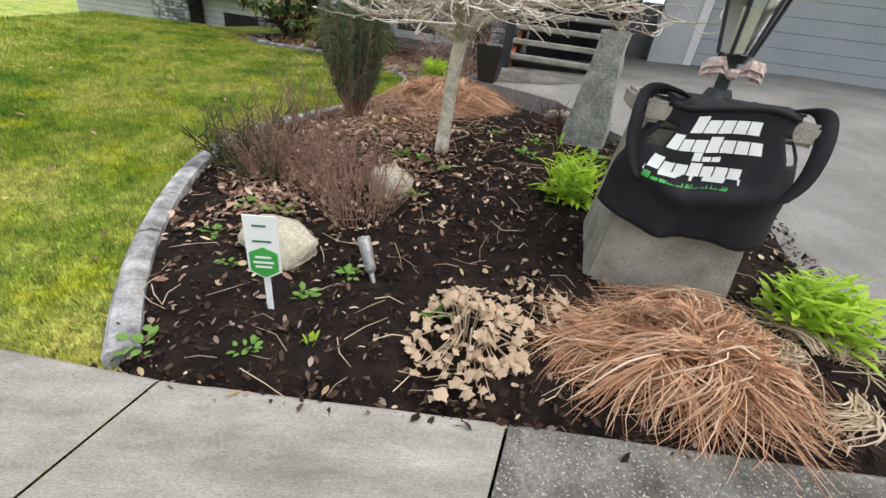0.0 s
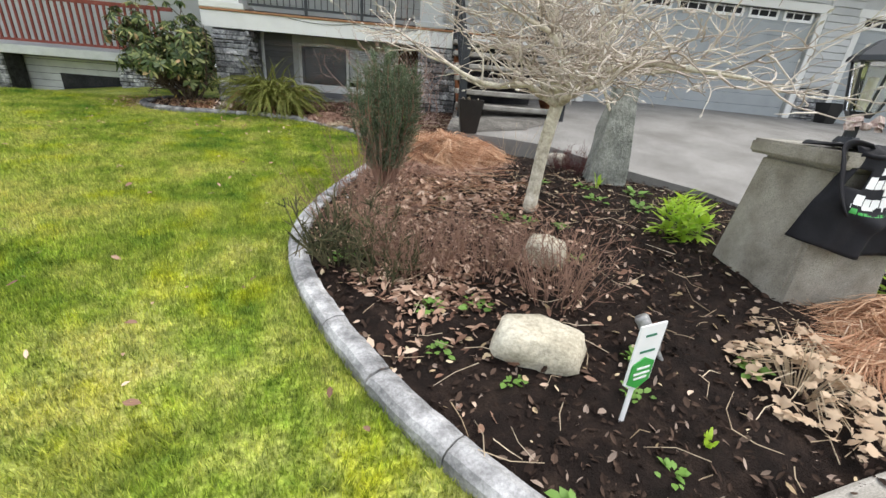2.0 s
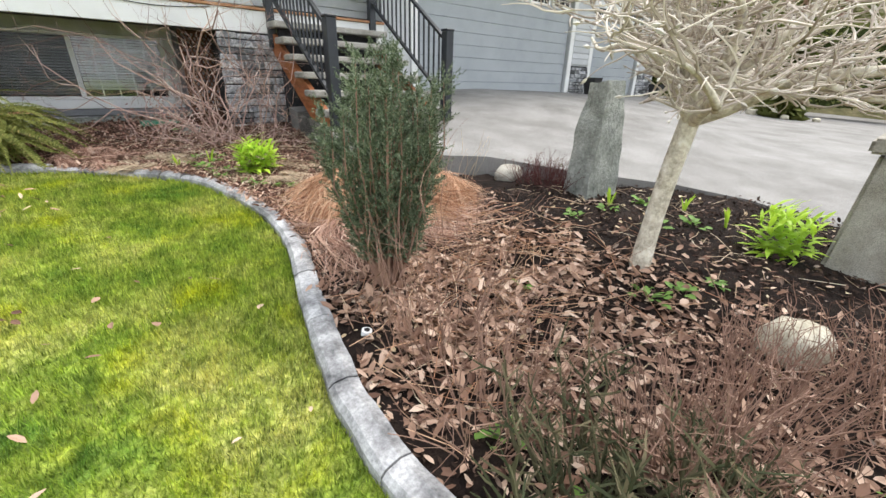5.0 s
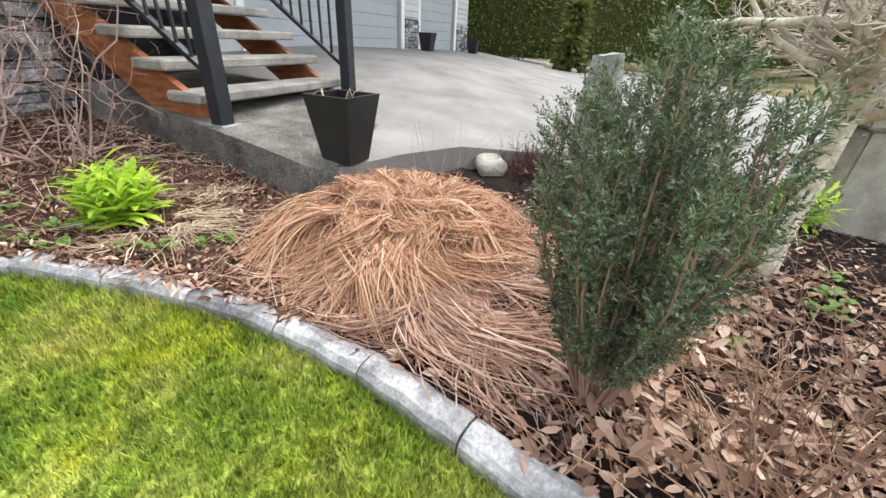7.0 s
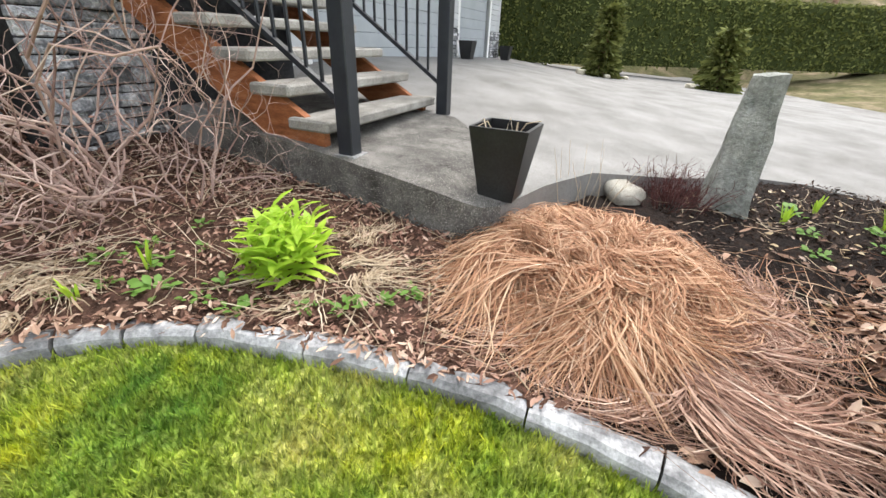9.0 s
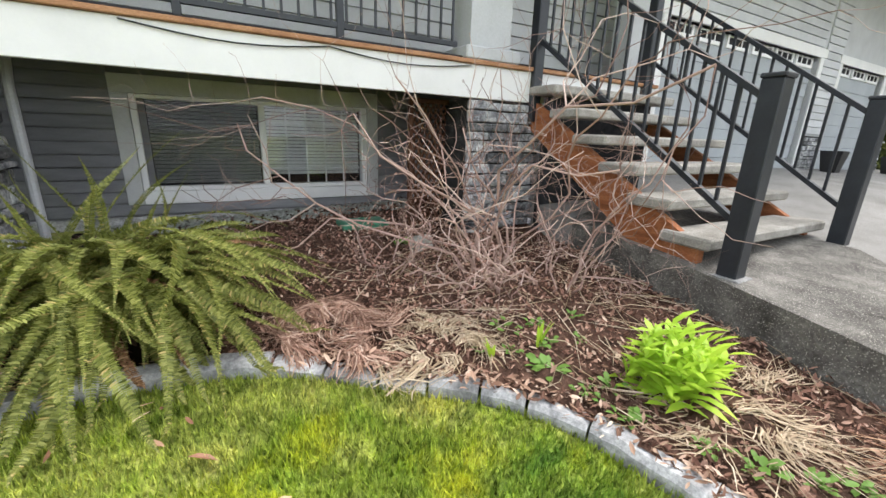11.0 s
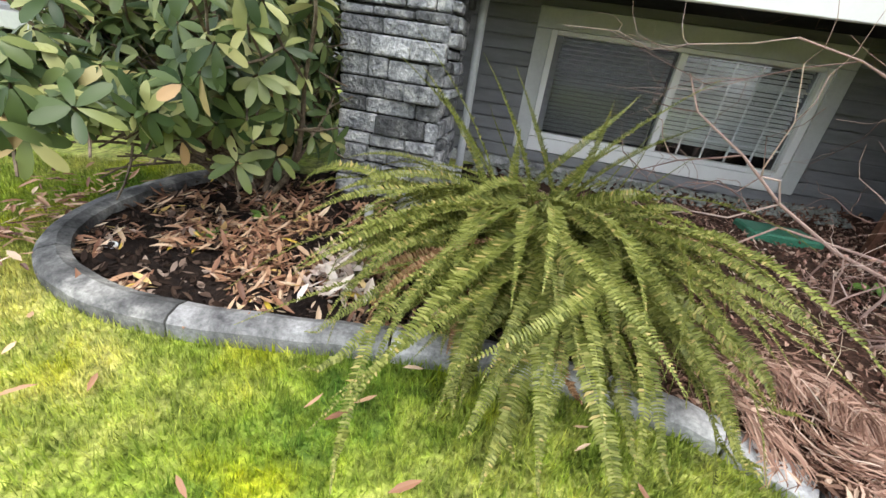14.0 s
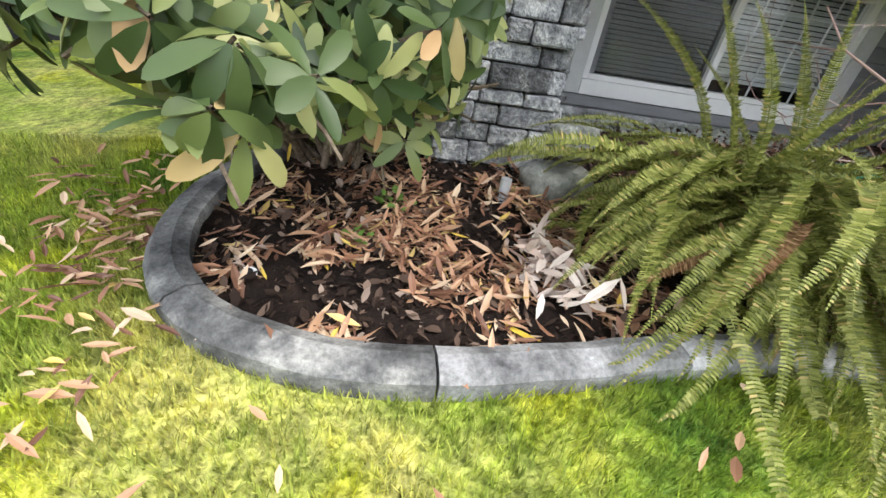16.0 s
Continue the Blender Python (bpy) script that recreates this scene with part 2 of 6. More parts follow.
# near-black colour standing in for shade in rooms, under the balcony and behind steps
M_DARK = surface("painted_dark_shade", (0.018, 0.018, 0.02), (0.03, 0.03, 0.033), (0.045, 0.045, 0.048), 3, 30, 0.9, 0.1)
M_PIPE = surface("grey_downpipe", (0.36, 0.37, 0.38), (0.43, 0.44, 0.45), (0.48, 0.49, 0.50), 5, 60, 0.5, 0.35, 0.08, 0.001, grit=0.15)
M_BARK = surface("pale_lichened_bark", (0.30, 0.26, 0.20), (0.55, 0.50, 0.41), (0.74, 0.69, 0.59), 17, 60, 0.85, 0.2, 0.7, 0.008)
M_TWIG = leafy("pinkish_grey_twigs", [(0, (0.17, 0.105, 0.09)), (0.5, (0.36, 0.24, 0.205)), (1, (0.58, 0.45, 0.395))], 0.8, 0.2, 0)
M_RHSTEM = surface("grey_brown_shrub_bark", (0.06, 0.045, 0.033), (0.125, 0.095, 0.07), (0.21, 0.17, 0.13), 15, 60, 0.85, 0.2, 0.5, 0.006)
# brown lattice wood, darkened in its colour for the balcony's shadow
M_LATTICE = surface("shade_darkened_lattice", (0.05, 0.022, 0.014), (0.085, 0.04, 0.024), (0.12, 0.06, 0.038), 6, 50, 0.8, 0.2, 0.3, 0.003)
M_TREETWIG = leafy("pale_tree_twigs", [(0, (0.30, 0.25, 0.21)), (0.5, (0.48, 0.42, 0.365)), (1, (0.66, 0.60, 0.53))], 0.8, 0.2, 0)
M_BUD = leafy("pale_buds", [(0, (0.42, 0.38, 0.34)), (1, (0.66, 0.62, 0.57))], 0.7, 0.2, 0.1)
M_PINKBUD = leafy("pink_buds", [(0, (0.3, 0.15, 0.12)), (1, (0.52, 0.34, 0.28))], 0.7, 0.2, 0.1)
M_DRYSTEM = leafy("dry_brown_stems", [(0, (0.11, 0.062, 0.046)), (0.6, (0.27, 0.165, 0.125)), (1, (0.50, 0.36, 0.28))], 0.85, 0.15, 0)
M_STRAW = leafy("rust_straw", [(0, (0.27, 0.125, 0.07)), (0.4, (0.49, 0.275, 0.165)), (0.8, (0.63, 0.425, 0.28)), (1, (0.75, 0.60, 0.46))], 0.7, 0.25, 0.2)
M_PINKSTRAW = leafy("faded_pinkish_straw", [(0, (0.17, 0.09, 0.065)), (0.4, (0.36, 0.215, 0.16)), (0.8, (0.53, 0.36, 0.28)), (1, (0.70, 0.56, 0.46))], 0.75, 0.2, 0.15)
M_HEATHER = leafy("dark_heather_shoots", [(0, (0.035, 0.045, 0.022)), (0.5, (0.085, 0.085, 0.045)), (1, (0.17, 0.14, 0.085))], 0.8, 0.15, 0.1)
M_WITHER = leafy("withered_tan_leaves", [(0, (0.30, 0.20, 0.13)), (0.45, (0.50, 0.365, 0.25)), (0.8, (0.63, 0.49, 0.36)), (1, (0.76, 0.65, 0.51))], 0.75, 0.2, 0.2)
M_DEADFROND = leafy("dead_fern_fronds", [(0, (0.14, 0.07, 0.035)), (0.6, (0.31, 0.17, 0.09)), (1, (0.48, 0.32, 0.19))], 0.75, 0.2, 0.15)
M_PALESTRAW = leafy("pale_straw", [(0, (0.34, 0.25, 0.16)), (0.6, (0.52, 0.42, 0.30)), (1, (0.64, 0.54, 0.41))], 0.7, 0.25, 0.15)
M_LIME = leafy("lime_green_leaves", [(0, (0.24, 0.40, 0.03)), (0.5, (0.40, 0.60, 0.05)), (1, (0.58, 0.74, 0.12))], 0.45, 0.35, 0.35)
M_SPROUT = leafy("fresh_green_leaves", [(0, (0.07, 0.17, 0.03)), (0.5, (0.14, 0.28, 0.055)), (1, (0.28, 0.38, 0.09))], 0.5, 0.3, 0.3)
M_CONIFER = leafy("blue_green_needles", [(0, (0.055, 0.078, 0.04)), (0.5, (0.12, 0.16, 0.092)), (1, (0.26, 0.30, 0.20))], 0.6, 0.25, 0.15)
M_FERN = leafy("sword_fern_green", [(0, (0.085, 0.105, 0.02)), (0.5, (0.185, 0.205, 0.042)), (0.9, (0.31, 0.32, 0.095)), (1, (0.44, 0.33, 0.13))], 0.5, 0.3, 0.25)
M_BLEACH = leafy("bleached_pinkish_leaves", [(0, (0.36, 0.26, 0.22)), (0.5, (0.56, 0.46, 0.40)), (1, (0.74, 0.67, 0.60))], 0.75, 0.2, 0.1)
M_RHODO = leafy("rhododendron_leaves", [(0, (0.026, 0.052, 0.020)), (0.5, (0.085, 0.125, 0.040)), (0.82, (0.20, 0.23, 0.078)), (0.95, (0.42, 0.42, 0.18)), (1, (0.44, 0.28, 0.14))], 0.42, 0.35, 0.15)
M_MAROON = leafy("maroon_twigs", [(0, (0.05, 0.018, 0.018)), (1, (0.14, 0.055, 0.05))], 0.8, 0.2, 0)
M_HEDGE = leafy("clipped_hedge_leaves", [(0, (0.06, 0.072, 0.018)), (0.5, (0.12, 0.135, 0.035)), (1, (0.19, 0.20, 0.06))], 0.7, 0.2, 0.1)
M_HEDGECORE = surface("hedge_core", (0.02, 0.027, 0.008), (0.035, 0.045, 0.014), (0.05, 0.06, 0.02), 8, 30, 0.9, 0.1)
M_SIGNW = surface("white_plastic_sign", (0.74, 0.75, 0.76), (0.78, 0.79, 0.8), (0.8, 0.81, 0.82), 8, 60, 0.4, 0.4, 0.02, 0.001, grit=0.05)
M_SIGNG = surface("green_printed_panel", (0.035, 0.27, 0.05), (0.045, 0.32, 0.06), (0.055, 0.36, 0.075), 8, 60, 0.4, 0.4, 0.02, 0.001, grit=0.1)
M_GREYMETAL = surface("dull_grey_metal", (0.2, 0.2, 0.2), (0.28, 0.28, 0.28), (0.36, 0.36, 0.35), 12, 60, 0.45, 0.4, 0.2, 0.002, 0, 0.4)
M_RIBBON = surface("plaid_ribbon", (0.16, 0.06, 0.06), (0.42, 0.33, 0.30), (0.6, 0.52, 0.48), 45, 160, 0.6, 0.3, 0.2, 0.001)
M_LAMPGLASS = glass_material("lantern_glass", 0.15)
M_GLASS = glass_material("window_glass", 0.0)
M_BULB = surface("frosted_lamp_tube", (0.7, 0.66, 0.5), (0.76, 0.72, 0.56), (0.8, 0.77, 0.62), 8, 40, 0.4, 0.4, 0.02, 0.001)
M_GREENBOX = surface("green_plastic_lid", (0.03, 0.14, 0.085), (0.045, 0.18, 0.11), (0.06, 0.21, 0.13), 5, 60, 0.5, 0.35, 0.1, 0.002)
M_REDRAIL = surface("red_brown_railing", (0.16, 0.035, 0.03), (0.22, 0.05, 0.04), (0.27, 0.07, 0.055), 5, 60, 0.6, 0.3, 0.1, 0.002)
M_ROOF = surface("brown_shingle", (0.08, 0.07, 0.06), (0.12, 0.10, 0.09), (0.15, 0.13, 0.12), 5, 40, 0.9, 0.15)
M_LIGHTSIDING = surface("pale_grey_siding", (0.42, 0.43, 0.44), (0.48, 0.49, 0.5), (0.52, 0.53, 0.54), 2, 60, 0.6, 0.3, 0.06, 0.002, 0.1, grit=0.12)


# ---------------------------------------------------------------- mesh helpers
class Geo:
    """Collects faces of one mesh."""

    def __init__(self):
        self.v, self.f = [], []

    def add(self, verts, faces):
        n = len(self.v)
        self.v.extend(tuple(p) for p in verts)
        self.f.extend(tuple(i + n for i in f) for f in faces)
        return self

    def box(self, x0, x1, y0, y1, z0, z1, m=None, bevel=0.0):
        if bevel:
            b = min(bevel, (x1 - x0) / 3, (y1 - y0) / 3, (z1 - z0) / 3)
            vs = []
            for sx in (0, 1):
                for sy in (0, 1):
                    for sz in (0, 1):
                        cx, cy, cz = (x0, x1)[sx], (y0, y1)[sy], (z0, z1)[sz]
                        ox, oy, oz = (b, -b)[sx], (b, -b)[sy], (b, -b)[sz]
                        vs += [(cx, cy + oy, cz + oz), (cx + ox, cy, cz + oz), (cx + ox, cy + oy, cz)]
            bm = bmesh.new()
            for p in vs:
                bm.verts.new(p)
            bmesh.ops.convex_hull(bm, input=bm.verts)
            bm.verts.index_update()
            vs = [v.co.copy() for v in bm.verts]
            fs = [tuple(v.index for v in f.verts) for f in bm.faces]
            bm.free()
        else:
            vs = [(x, y, z) for x in (x0, x1) for y in (y0, y1) for z in (z0, z1)]
            fs = [(0, 1, 3, 2), (4, 6, 7, 5), (0, 4, 5, 1), (2, 3, 7, 6), (0, 2, 6, 4), (1, 5, 7, 3)]
        if m is not None:
            vs = [m @ Vector(p) for p in vs]
        return self.add(vs, fs)

    def tube(self, pts, radii, sides=5, cap=True):
        pts = [Vector(p) for p in pts]
        vs, fs = [], []
        for i, p in enumerate(pts):
            d = (pts[min(i + 1, len(pts) - 1)] - pts[max(i - 1, 0)])
            d = d.normalized() if d.length > 1e-9 else Vector((0, 0, 1))
            a = d.cross(Vector((0.31, 0.2, 0.93)) if abs(d.z) < 0.9 else Vector((1, 0.1, 0))).normalized()
            b = d.cross(a)
            r = radii[i] if hasattr(radii, "__len__") else radii
            for k in range(sides):
                w = 2 * math.pi * k / sides
                vs.append(p + (a * math.cos(w) + b * math.sin(w)) * r)
        for i in range(len(pts) - 1):
            for k in range(sides):
                k2 = (k + 1) % sides
                fs.append((i * sides + k, i * sides + k2, (i + 1) * sides + k2, (i + 1) * sides + k))
        if cap:
            fs.append(tuple(range(sides))[::-1])
            fs.append(tuple((len(pts) - 1) * sides + k for k in range(sides)))
        return self.add(vs, fs)

    def ribbon(self, pts, widths, side):
        """A thin blade along pts, folded a little along its middle."""
        vs, fs = [], []
        side = Vector(side).normalized()
        for p, w in zip(pts, widths):
            p = Vector(p)
            vs += [p - side * w, p + side * w]
        for i in range(len(pts) - 1):
            fs.append((2 * i, 2 * i + 1, 2 * i + 3, 2 * i + 2))
        return self.add(vs, fs)

    def leaf(self, p, d, up, length, width, curl=0.15, fold=0.25, blunt=False):
        """A pointed oval leaf from p along d: two halves, creased and curled."""
        p, d = Vector(p), Vector(d).normalized()
        s = d.cross(Vector(up))
        s = s.normalized() if s.length > 1e-6 else Vector((1, 0, 0))
        n = s.cross(d)
        vs = []
        for t, w in ((0.0, 0.12), (0.22, 0.7), (0.52, 1.0), (0.8, 0.86), (0.94, 0.45), (1.0, 0.0)) if blunt else ((0.0, 0.12), (0.3, 0.88), (0.68, 0.95), (1.0, 0.0)):
            c = p + d * (t * length) - n * (curl * length * t * t)
            if w:
                vs += [c - s * (w * width / 2) + n * (fold * w * width / 2), c, c + s * (w * width / 2) + n * (fold * w * width / 2)]
            else:
                vs.append(c)
        e = len(vs) - 4
        fs = [q for k in range(0, e, 3) for q in ((k, k + 1, k + 4, k + 3), (k + 1, k + 2, k + 5, k + 4))] + [(e, e + 1, e + 3), (e + 1, e + 2, e + 3)]
        return self.add(vs, fs)

    def mesh(self, name, material, smooth_faces=False):
        me = bpy.data.meshes.new(name)
        me.from_pydata(self.v, [], self.f)
        me.materials.append(material)
        if smooth_faces:
            me.polygons.foreach_set("use_smooth", [True] * len(me.polygons))
        me.update()
        return me


def part(name, geo, material, parent=None, label="", smooth_faces=False, kind=""):
    """Links a Geo (or a bmesh, or a ready mesh) as one object, under parent if there is one."""
    if isinstance(geo, Geo):
        me = geo.mesh(name, material, smooth_faces)
    elif isinstance(geo, bpy.types.Mesh):
        me = geo
    else:
        me = bpy.data.meshes.new(name)
        geo.to_mesh(me)
        geo.free()
        me.materials.append(material)
        if smooth_faces:
            me.polygons.foreach_set("use_smooth", [True] * len(me.polygons))
    ob = new(name, me)
    if parent is not None:
        ob.parent = parent
    if label or kind:
        tagged(ob, label, kind=kind)
    return ob


def thing(name, m, label, category, group="", kind=""):
    ob = new(name)
    ob.empty_display_size = 0.2
    ob.matrix_basis = m
    return tagged(ob, label, category, group, kind)


def rough_solid(bm, amount, scale, seed=0.0):
    for v in bm.verts:
        n = noise.noise_vector(v.co * scale + Vector((seed, seed * 1.7, seed * 0.3)))
        v.co += n * amount
    return bm


def boulder(w, d, h, seed, cuts=3):
    bm = bmesh.new()
    bmesh.ops.create_icosphere(bm, subdivisions=cuts, radius=1.0)
    for v in bm.verts:
        q = v.co.copy()
        m = max(abs(q.x), abs(q.y), abs(q.z))
        q = q.lerp(q / m, 0.55)
        n = noise.noise_vector(q * 1.3 + Vector((seed, 0, seed)))
        q += n * 0.22 + noise.noise_vector(q * 4.0 + Vector((0, seed, 0))) * 0.05
        v.co = Vector((q.x * w / 2, q.y * d / 2, q.z * h / 2))
    return bm


def grid_mesh(name, material, xs, ys, height, keep=None):
    """A height field over xs by ys; keep tells which cells stay."""
    X, Y = np.meshgrid(xs, ys)
    Z = np.array([[height(x, y) for x in xs] for y in ys])
    nx = len(xs)
    i, j = np.meshgrid(np.arange(nx - 1), np.arange(len(ys) - 1))
    i, j = i.ravel(), j.ravel()
    if keep is not None:
        ok = keep((X[:-1, :-1] + X[1:, 1:]).ravel() / 2, (Y[:-1, :-1] + Y[1:, 1:]).ravel() / 2)
        i, j = i[ok], j[ok]
    a = j * nx + i
    quads = np.stack([a, a + 1, a + nx + 1, a + nx], 1)
    used, inv = np.unique(quads, return_inverse=True)
    V = np.stack([X.ravel(), Y.ravel(), Z.ravel()], 1)[used]
    me = bpy.data.meshes.new(name)
    me.from_pydata(V.tolist(), [], inv.reshape(-1, 4).tolist())
    me.materials.append(material)
    me.polygons.foreach_set("use_smooth", [True] * len(me.polygons))
    return me

M_PATIO = surface("worn_aggregate_slab", (0.055, 0.051, 0.046), (0.125, 0.118, 0.108), (0.22, 0.208, 0.19), 5, 60, 0.92, 0.2, 1.0, 0.012, 0.0, 0, None, (0.42, 0.40, 0.36))
M_HILL = surface("wooded_hillside", (0.05, 0.06, 0.02), (0.13, 0.115, 0.06), (0.26, 0.2, 0.14), 0.7, 5, 0.95, 0.1, 0.6, 0.1)

M_BROWNCHIP = leafy("brown_needle_mulch", [(0, (0.085, 0.042, 0.030)), (0.5, (0.26, 0.145, 0.108)), (0.85, (0.43, 0.275, 0.21)), (1, (0.60, 0.47, 0.37))], 0.9, 0.1, 0)


# ---------------------------------------------------------------- ground
def axis(lo, hi, fine_lo, fine_hi, step, coarse):
    a = list(np.arange(lo, fine_lo, coarse)) + list(np.arange(fine_lo, fine_hi, step)) + list(np.arange(fine_hi, hi + coarse, coarse))
    return np.array(a)


def lawn_height(x, y):
    z = h_lawn(x, y)
    if -8 < x < 3 and -1 < y < 11:
        z += 0.012 * noise.noise((x * 2.2, y * 2.2, 3.1))
    return z - 0.012


ground = new("ground", grid_mesh("ground", M_LAWN, axis(-90, 90, -9, 3, 0.12, 6), axis(-90, 90, -1, 11, 0.12, 6), lawn_height))
tagged(ground, "patchy green and yellow mossy lawn", "lawn", kind="structure")


def bed_height(x, y):
    z = h_bed(x, y) + 0.012 - 0.06 * (1 - smooth((y - walk_y(x)) / 0.14))
    z -= 0.07 * smooth((x - drive_x(y) + 0.03) / 0.1)
    z += 0.018 * noise.noise((x * 5, y * 5, 0.4)) + 0.012 * noise.noise((x * 17, y * 17, 2.4)) + 0.006 * noise.noise((x * 45, y * 45, 7.4))
    return z


def brown(x, y):
    """Where the bed before the steps and the window is covered with brown needle mulch."""
    return (y > 5.2 + 0.12 * np.sin(x * 9)) & (x > -1.75 + 0.1 * np.sin(y * 11))


brown_bed = new("garden_bed_mulch", grid_mesh("garden_bed_mulch", M_BROWNSOIL, np.arange(-4.1, 2.4, 0.03), np.arange(0.5, 10.3, 0.03), bed_height, lambda x, y: inside(BED_POLY, x, y) & brown(x, y)))
tagged(brown_bed, "brown needle mulch of the bed by the steps", "soil", kind="structure")
bed = new("garden_bed_soil", grid_mesh("garden_bed_soil", M_SOIL, np.arange(-4.1, 2.4, 0.03), np.arange(0.5, 10.3, 0.03), bed_height, lambda x, y: inside(BED_POLY, x, y) & ~brown(x, y)))
tagged(bed, "dark damp mulched soil of the garden bed", "soil", kind="structure")


def build_driveway():
    ys = np.concatenate([np.arange(-5, 0.5, 0.5), np.arange(0.5, 7.2, 0.1), np.arange(7.2, 9.3, 0.3)])
    g = Geo()
    cols = 60
    for y in ys:
        x0 = drive_x(y)
        for k in range(cols):
            x = x0 + (26 - x0) * (k / (cols - 1)) ** 2.2
            g.v.append((x, y, h_drive(x, y)))
    for r in range(len(ys) - 1):
        for k in range(cols - 1):
            a = r * cols + k
            g.f.append((a, a + 1, a + cols + 1, a + cols))
    n = len(g.v)
    for r, y in enumerate(ys):
        x = drive_x(y)
        g.v.append((x + 0.015, y, h_drive(x, y) - 0.45))
    for r in range(len(ys) - 1):
        g.f.append((r * cols, (r + 1) * cols, n + r + 1, n + r))
    ob = part("driveway", g, M_DRIVE)
    return tagged(ob, "light grey exposed-aggregate concrete driveway", "driveway", kind="structure")


driveway = build_driveway()


def build_patio():
    """The darker worn slab before the steps, a finger's breadth above the driveway."""
    g = Geo()
    ys = np.arange(5.3, 7.6, 0.1)
    n = 12
    for y in ys:
        x0 = drive_x(y) - 0.01
        x1 = 2.35 + 0.18 * math.sin(y * 1.9) - 0.9 * smooth((5.75 - y) / 0.45)
        for k in range(n):
            x = x0 + (x1 - x0) * k / (n - 1)
            g.v.append((x, y, h_drive(x, y) + 0.008))
        g.v.append((x0 + 0.004, y, h_drive(x0, y) - 0.45))
    for r in range(len(ys) - 1):
        for k in range(n - 1):
            q = r * (n + 1) + k
            g.f.append((q, q + 1, q + n + 2, q + n + 1))
        q = r * (n + 1)
        g.f.append((q, q + n + 1, q + 2 * n + 1, q + n))
    ob = part("patio", g, M_PATIO)
    return tagged(ob, "worn grey aggregate slab at the foot of the steps", "pavement", kind="structure")


build_patio()


def walk_h(x, y):
    return h_lawn(x, y) + 0.06 * max(0.0, x + 1.6) + 0.035


def slab(name, x0, x1, depth, material, label):
    """One concrete slab of the front walk, between x0 and x1, with a rounded upper edge."""
    g = Geo()
    n = 12
    for k in range(n + 1):
        x = x0 + 0.005 + (x1 - x0 - 0.010) * k / n
        e = walk_y(x) + 0.004 * noise.noise((x * 9, 0, 1))
        for y, dz in ((e, -0.12), (e, -0.008), (e - 0.012, 0.0), (e - depth, 0.0)):
            g.v.append((x - 0.35 * (e - y), y, walk_h(x, y) + dz))
    for k in range(n):
        for q in range(3):
            a = k * 4 + q
            g.f.append((a, a + 4, a + 5, a + 1))
    ob = part(name, g, material)
    return tagged(ob, label, "pavement", kind="structure")


slab("pavement", -9.0, -0.94, 2.6, M_WALK, "pale brushed concrete walk slab beside the lawn")
slab("pavement", -0.94, 0.21, 2.6, M_WALK, "brushed concrete walk slab in front of the bed")
slab("pavement", 0.21, 2.2, 2.6, M_PATIO, "darker pebbled concrete slab at the driveway")


# ---------------------------------------------------------------- curb of cast blocks
def along(line):
    d = np.concatenate([[0], np.cumsum([np.linalg.norm(b - a) for a, b in zip(line, line[1:])])])
    return d, (lambda s: np.array([np.interp(s, d, [p[0] for p in line]), np.interp(s, d, [p[1] for p in line])]))


curb = thing("curb", Matrix.Identity(4), "curved grey concrete garden edging in weathered cast blocks", "garden edging", kind="structure")
CD, CP = along(CURB_LINE)
s, k = 0.0, 0
while s < CD[-1] - 0.05:
    mid = CP(s)
    rubble = 6.2 < mid[1] < 7.75 and mid[0] > -1.4
    length = (0.2 + 0.08 * rng.random()) if rubble else (0.40 + 0.05 * rng.random()) if mid[1] < 7.7 else (0.66 + 0.1 * rng.random())
    e = min(s + length, CD[-1])
    wide = 0.125 if not rubble else 0.11 + 0.03 * rng.random()
    high = 0.07 + 0.008 * rng.random() - (0.05 * rng.random() if rubble else 0)
    g = Geo()
    cuts = 8
    gap = 0.004 if not rubble else 0.007
    for i in range(cuts + 1):
        q = s + gap + (e - s - 2 * gap) * i / cuts
        p, p2 = CP(q), CP(min(q + 0.02, CD[-1])) - CP(max(q - 0.02, 0))
        t = p2 / np.linalg.norm(p2)
        nrm = np.array([t[1], -t[0]])
        j = lambda a: a * noise.noise((p[0] * 14, p[1] * 14, a * 100))
        z = h_lawn(*p)
        end = 0.006 if i in (0, cuts) else 0
        for off, zz in ((0.0, -0.08), (0.003, high * 0.6), (0.022, high * 0.92 - end), (wide * 0.6, high + 0.004 - end), (wide - 0.008, high * 0.8), (wide, -0.05)):
            c = p + nrm * (off + j(0.006))
            g.v.append((c[0], c[1], z + zz + j(0.007)))
    for i in range(cuts):
        for q in range(5):
            a = i * 6 + q
            g.f.append((a, a + 1, a + 7, a + 6))
    g.f.append((0, 5, 4, 3, 2, 1))
    n = cuts * 6
    g.f.append(tuple(n + q for q in range(6)))
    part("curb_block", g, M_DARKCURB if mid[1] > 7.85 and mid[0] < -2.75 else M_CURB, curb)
    s, k = e, k + 1


# ---------------------------------------------------------------- house
house = thing("house", HM, "grey two-storey house with charcoal siding and ledgestone piers", "house")


def boards(name, u0, u1, v, z0, z1, pitch, material, parent):
    """Lapped boards, each a wedge with its thick edge down."""
    z = z0
    while z < z1 - 0.01:
        t = min(z + pitch, z1)
        g = Geo()
        vs = [(u, v - d, zz) for u in (u0, u1) for d, zz in ((0.0, z + 0.014), (0.034, z + 0.014), (0.020, t), (0.0, t))]
        g.add(vs, [(0, 1, 2, 3), (4, 7, 6, 5), (0, 4, 5, 1), (1, 5, 6, 2), (2, 6, 7, 3), (3, 7, 4, 0)])
        part(name, g, material, parent)
        z = t


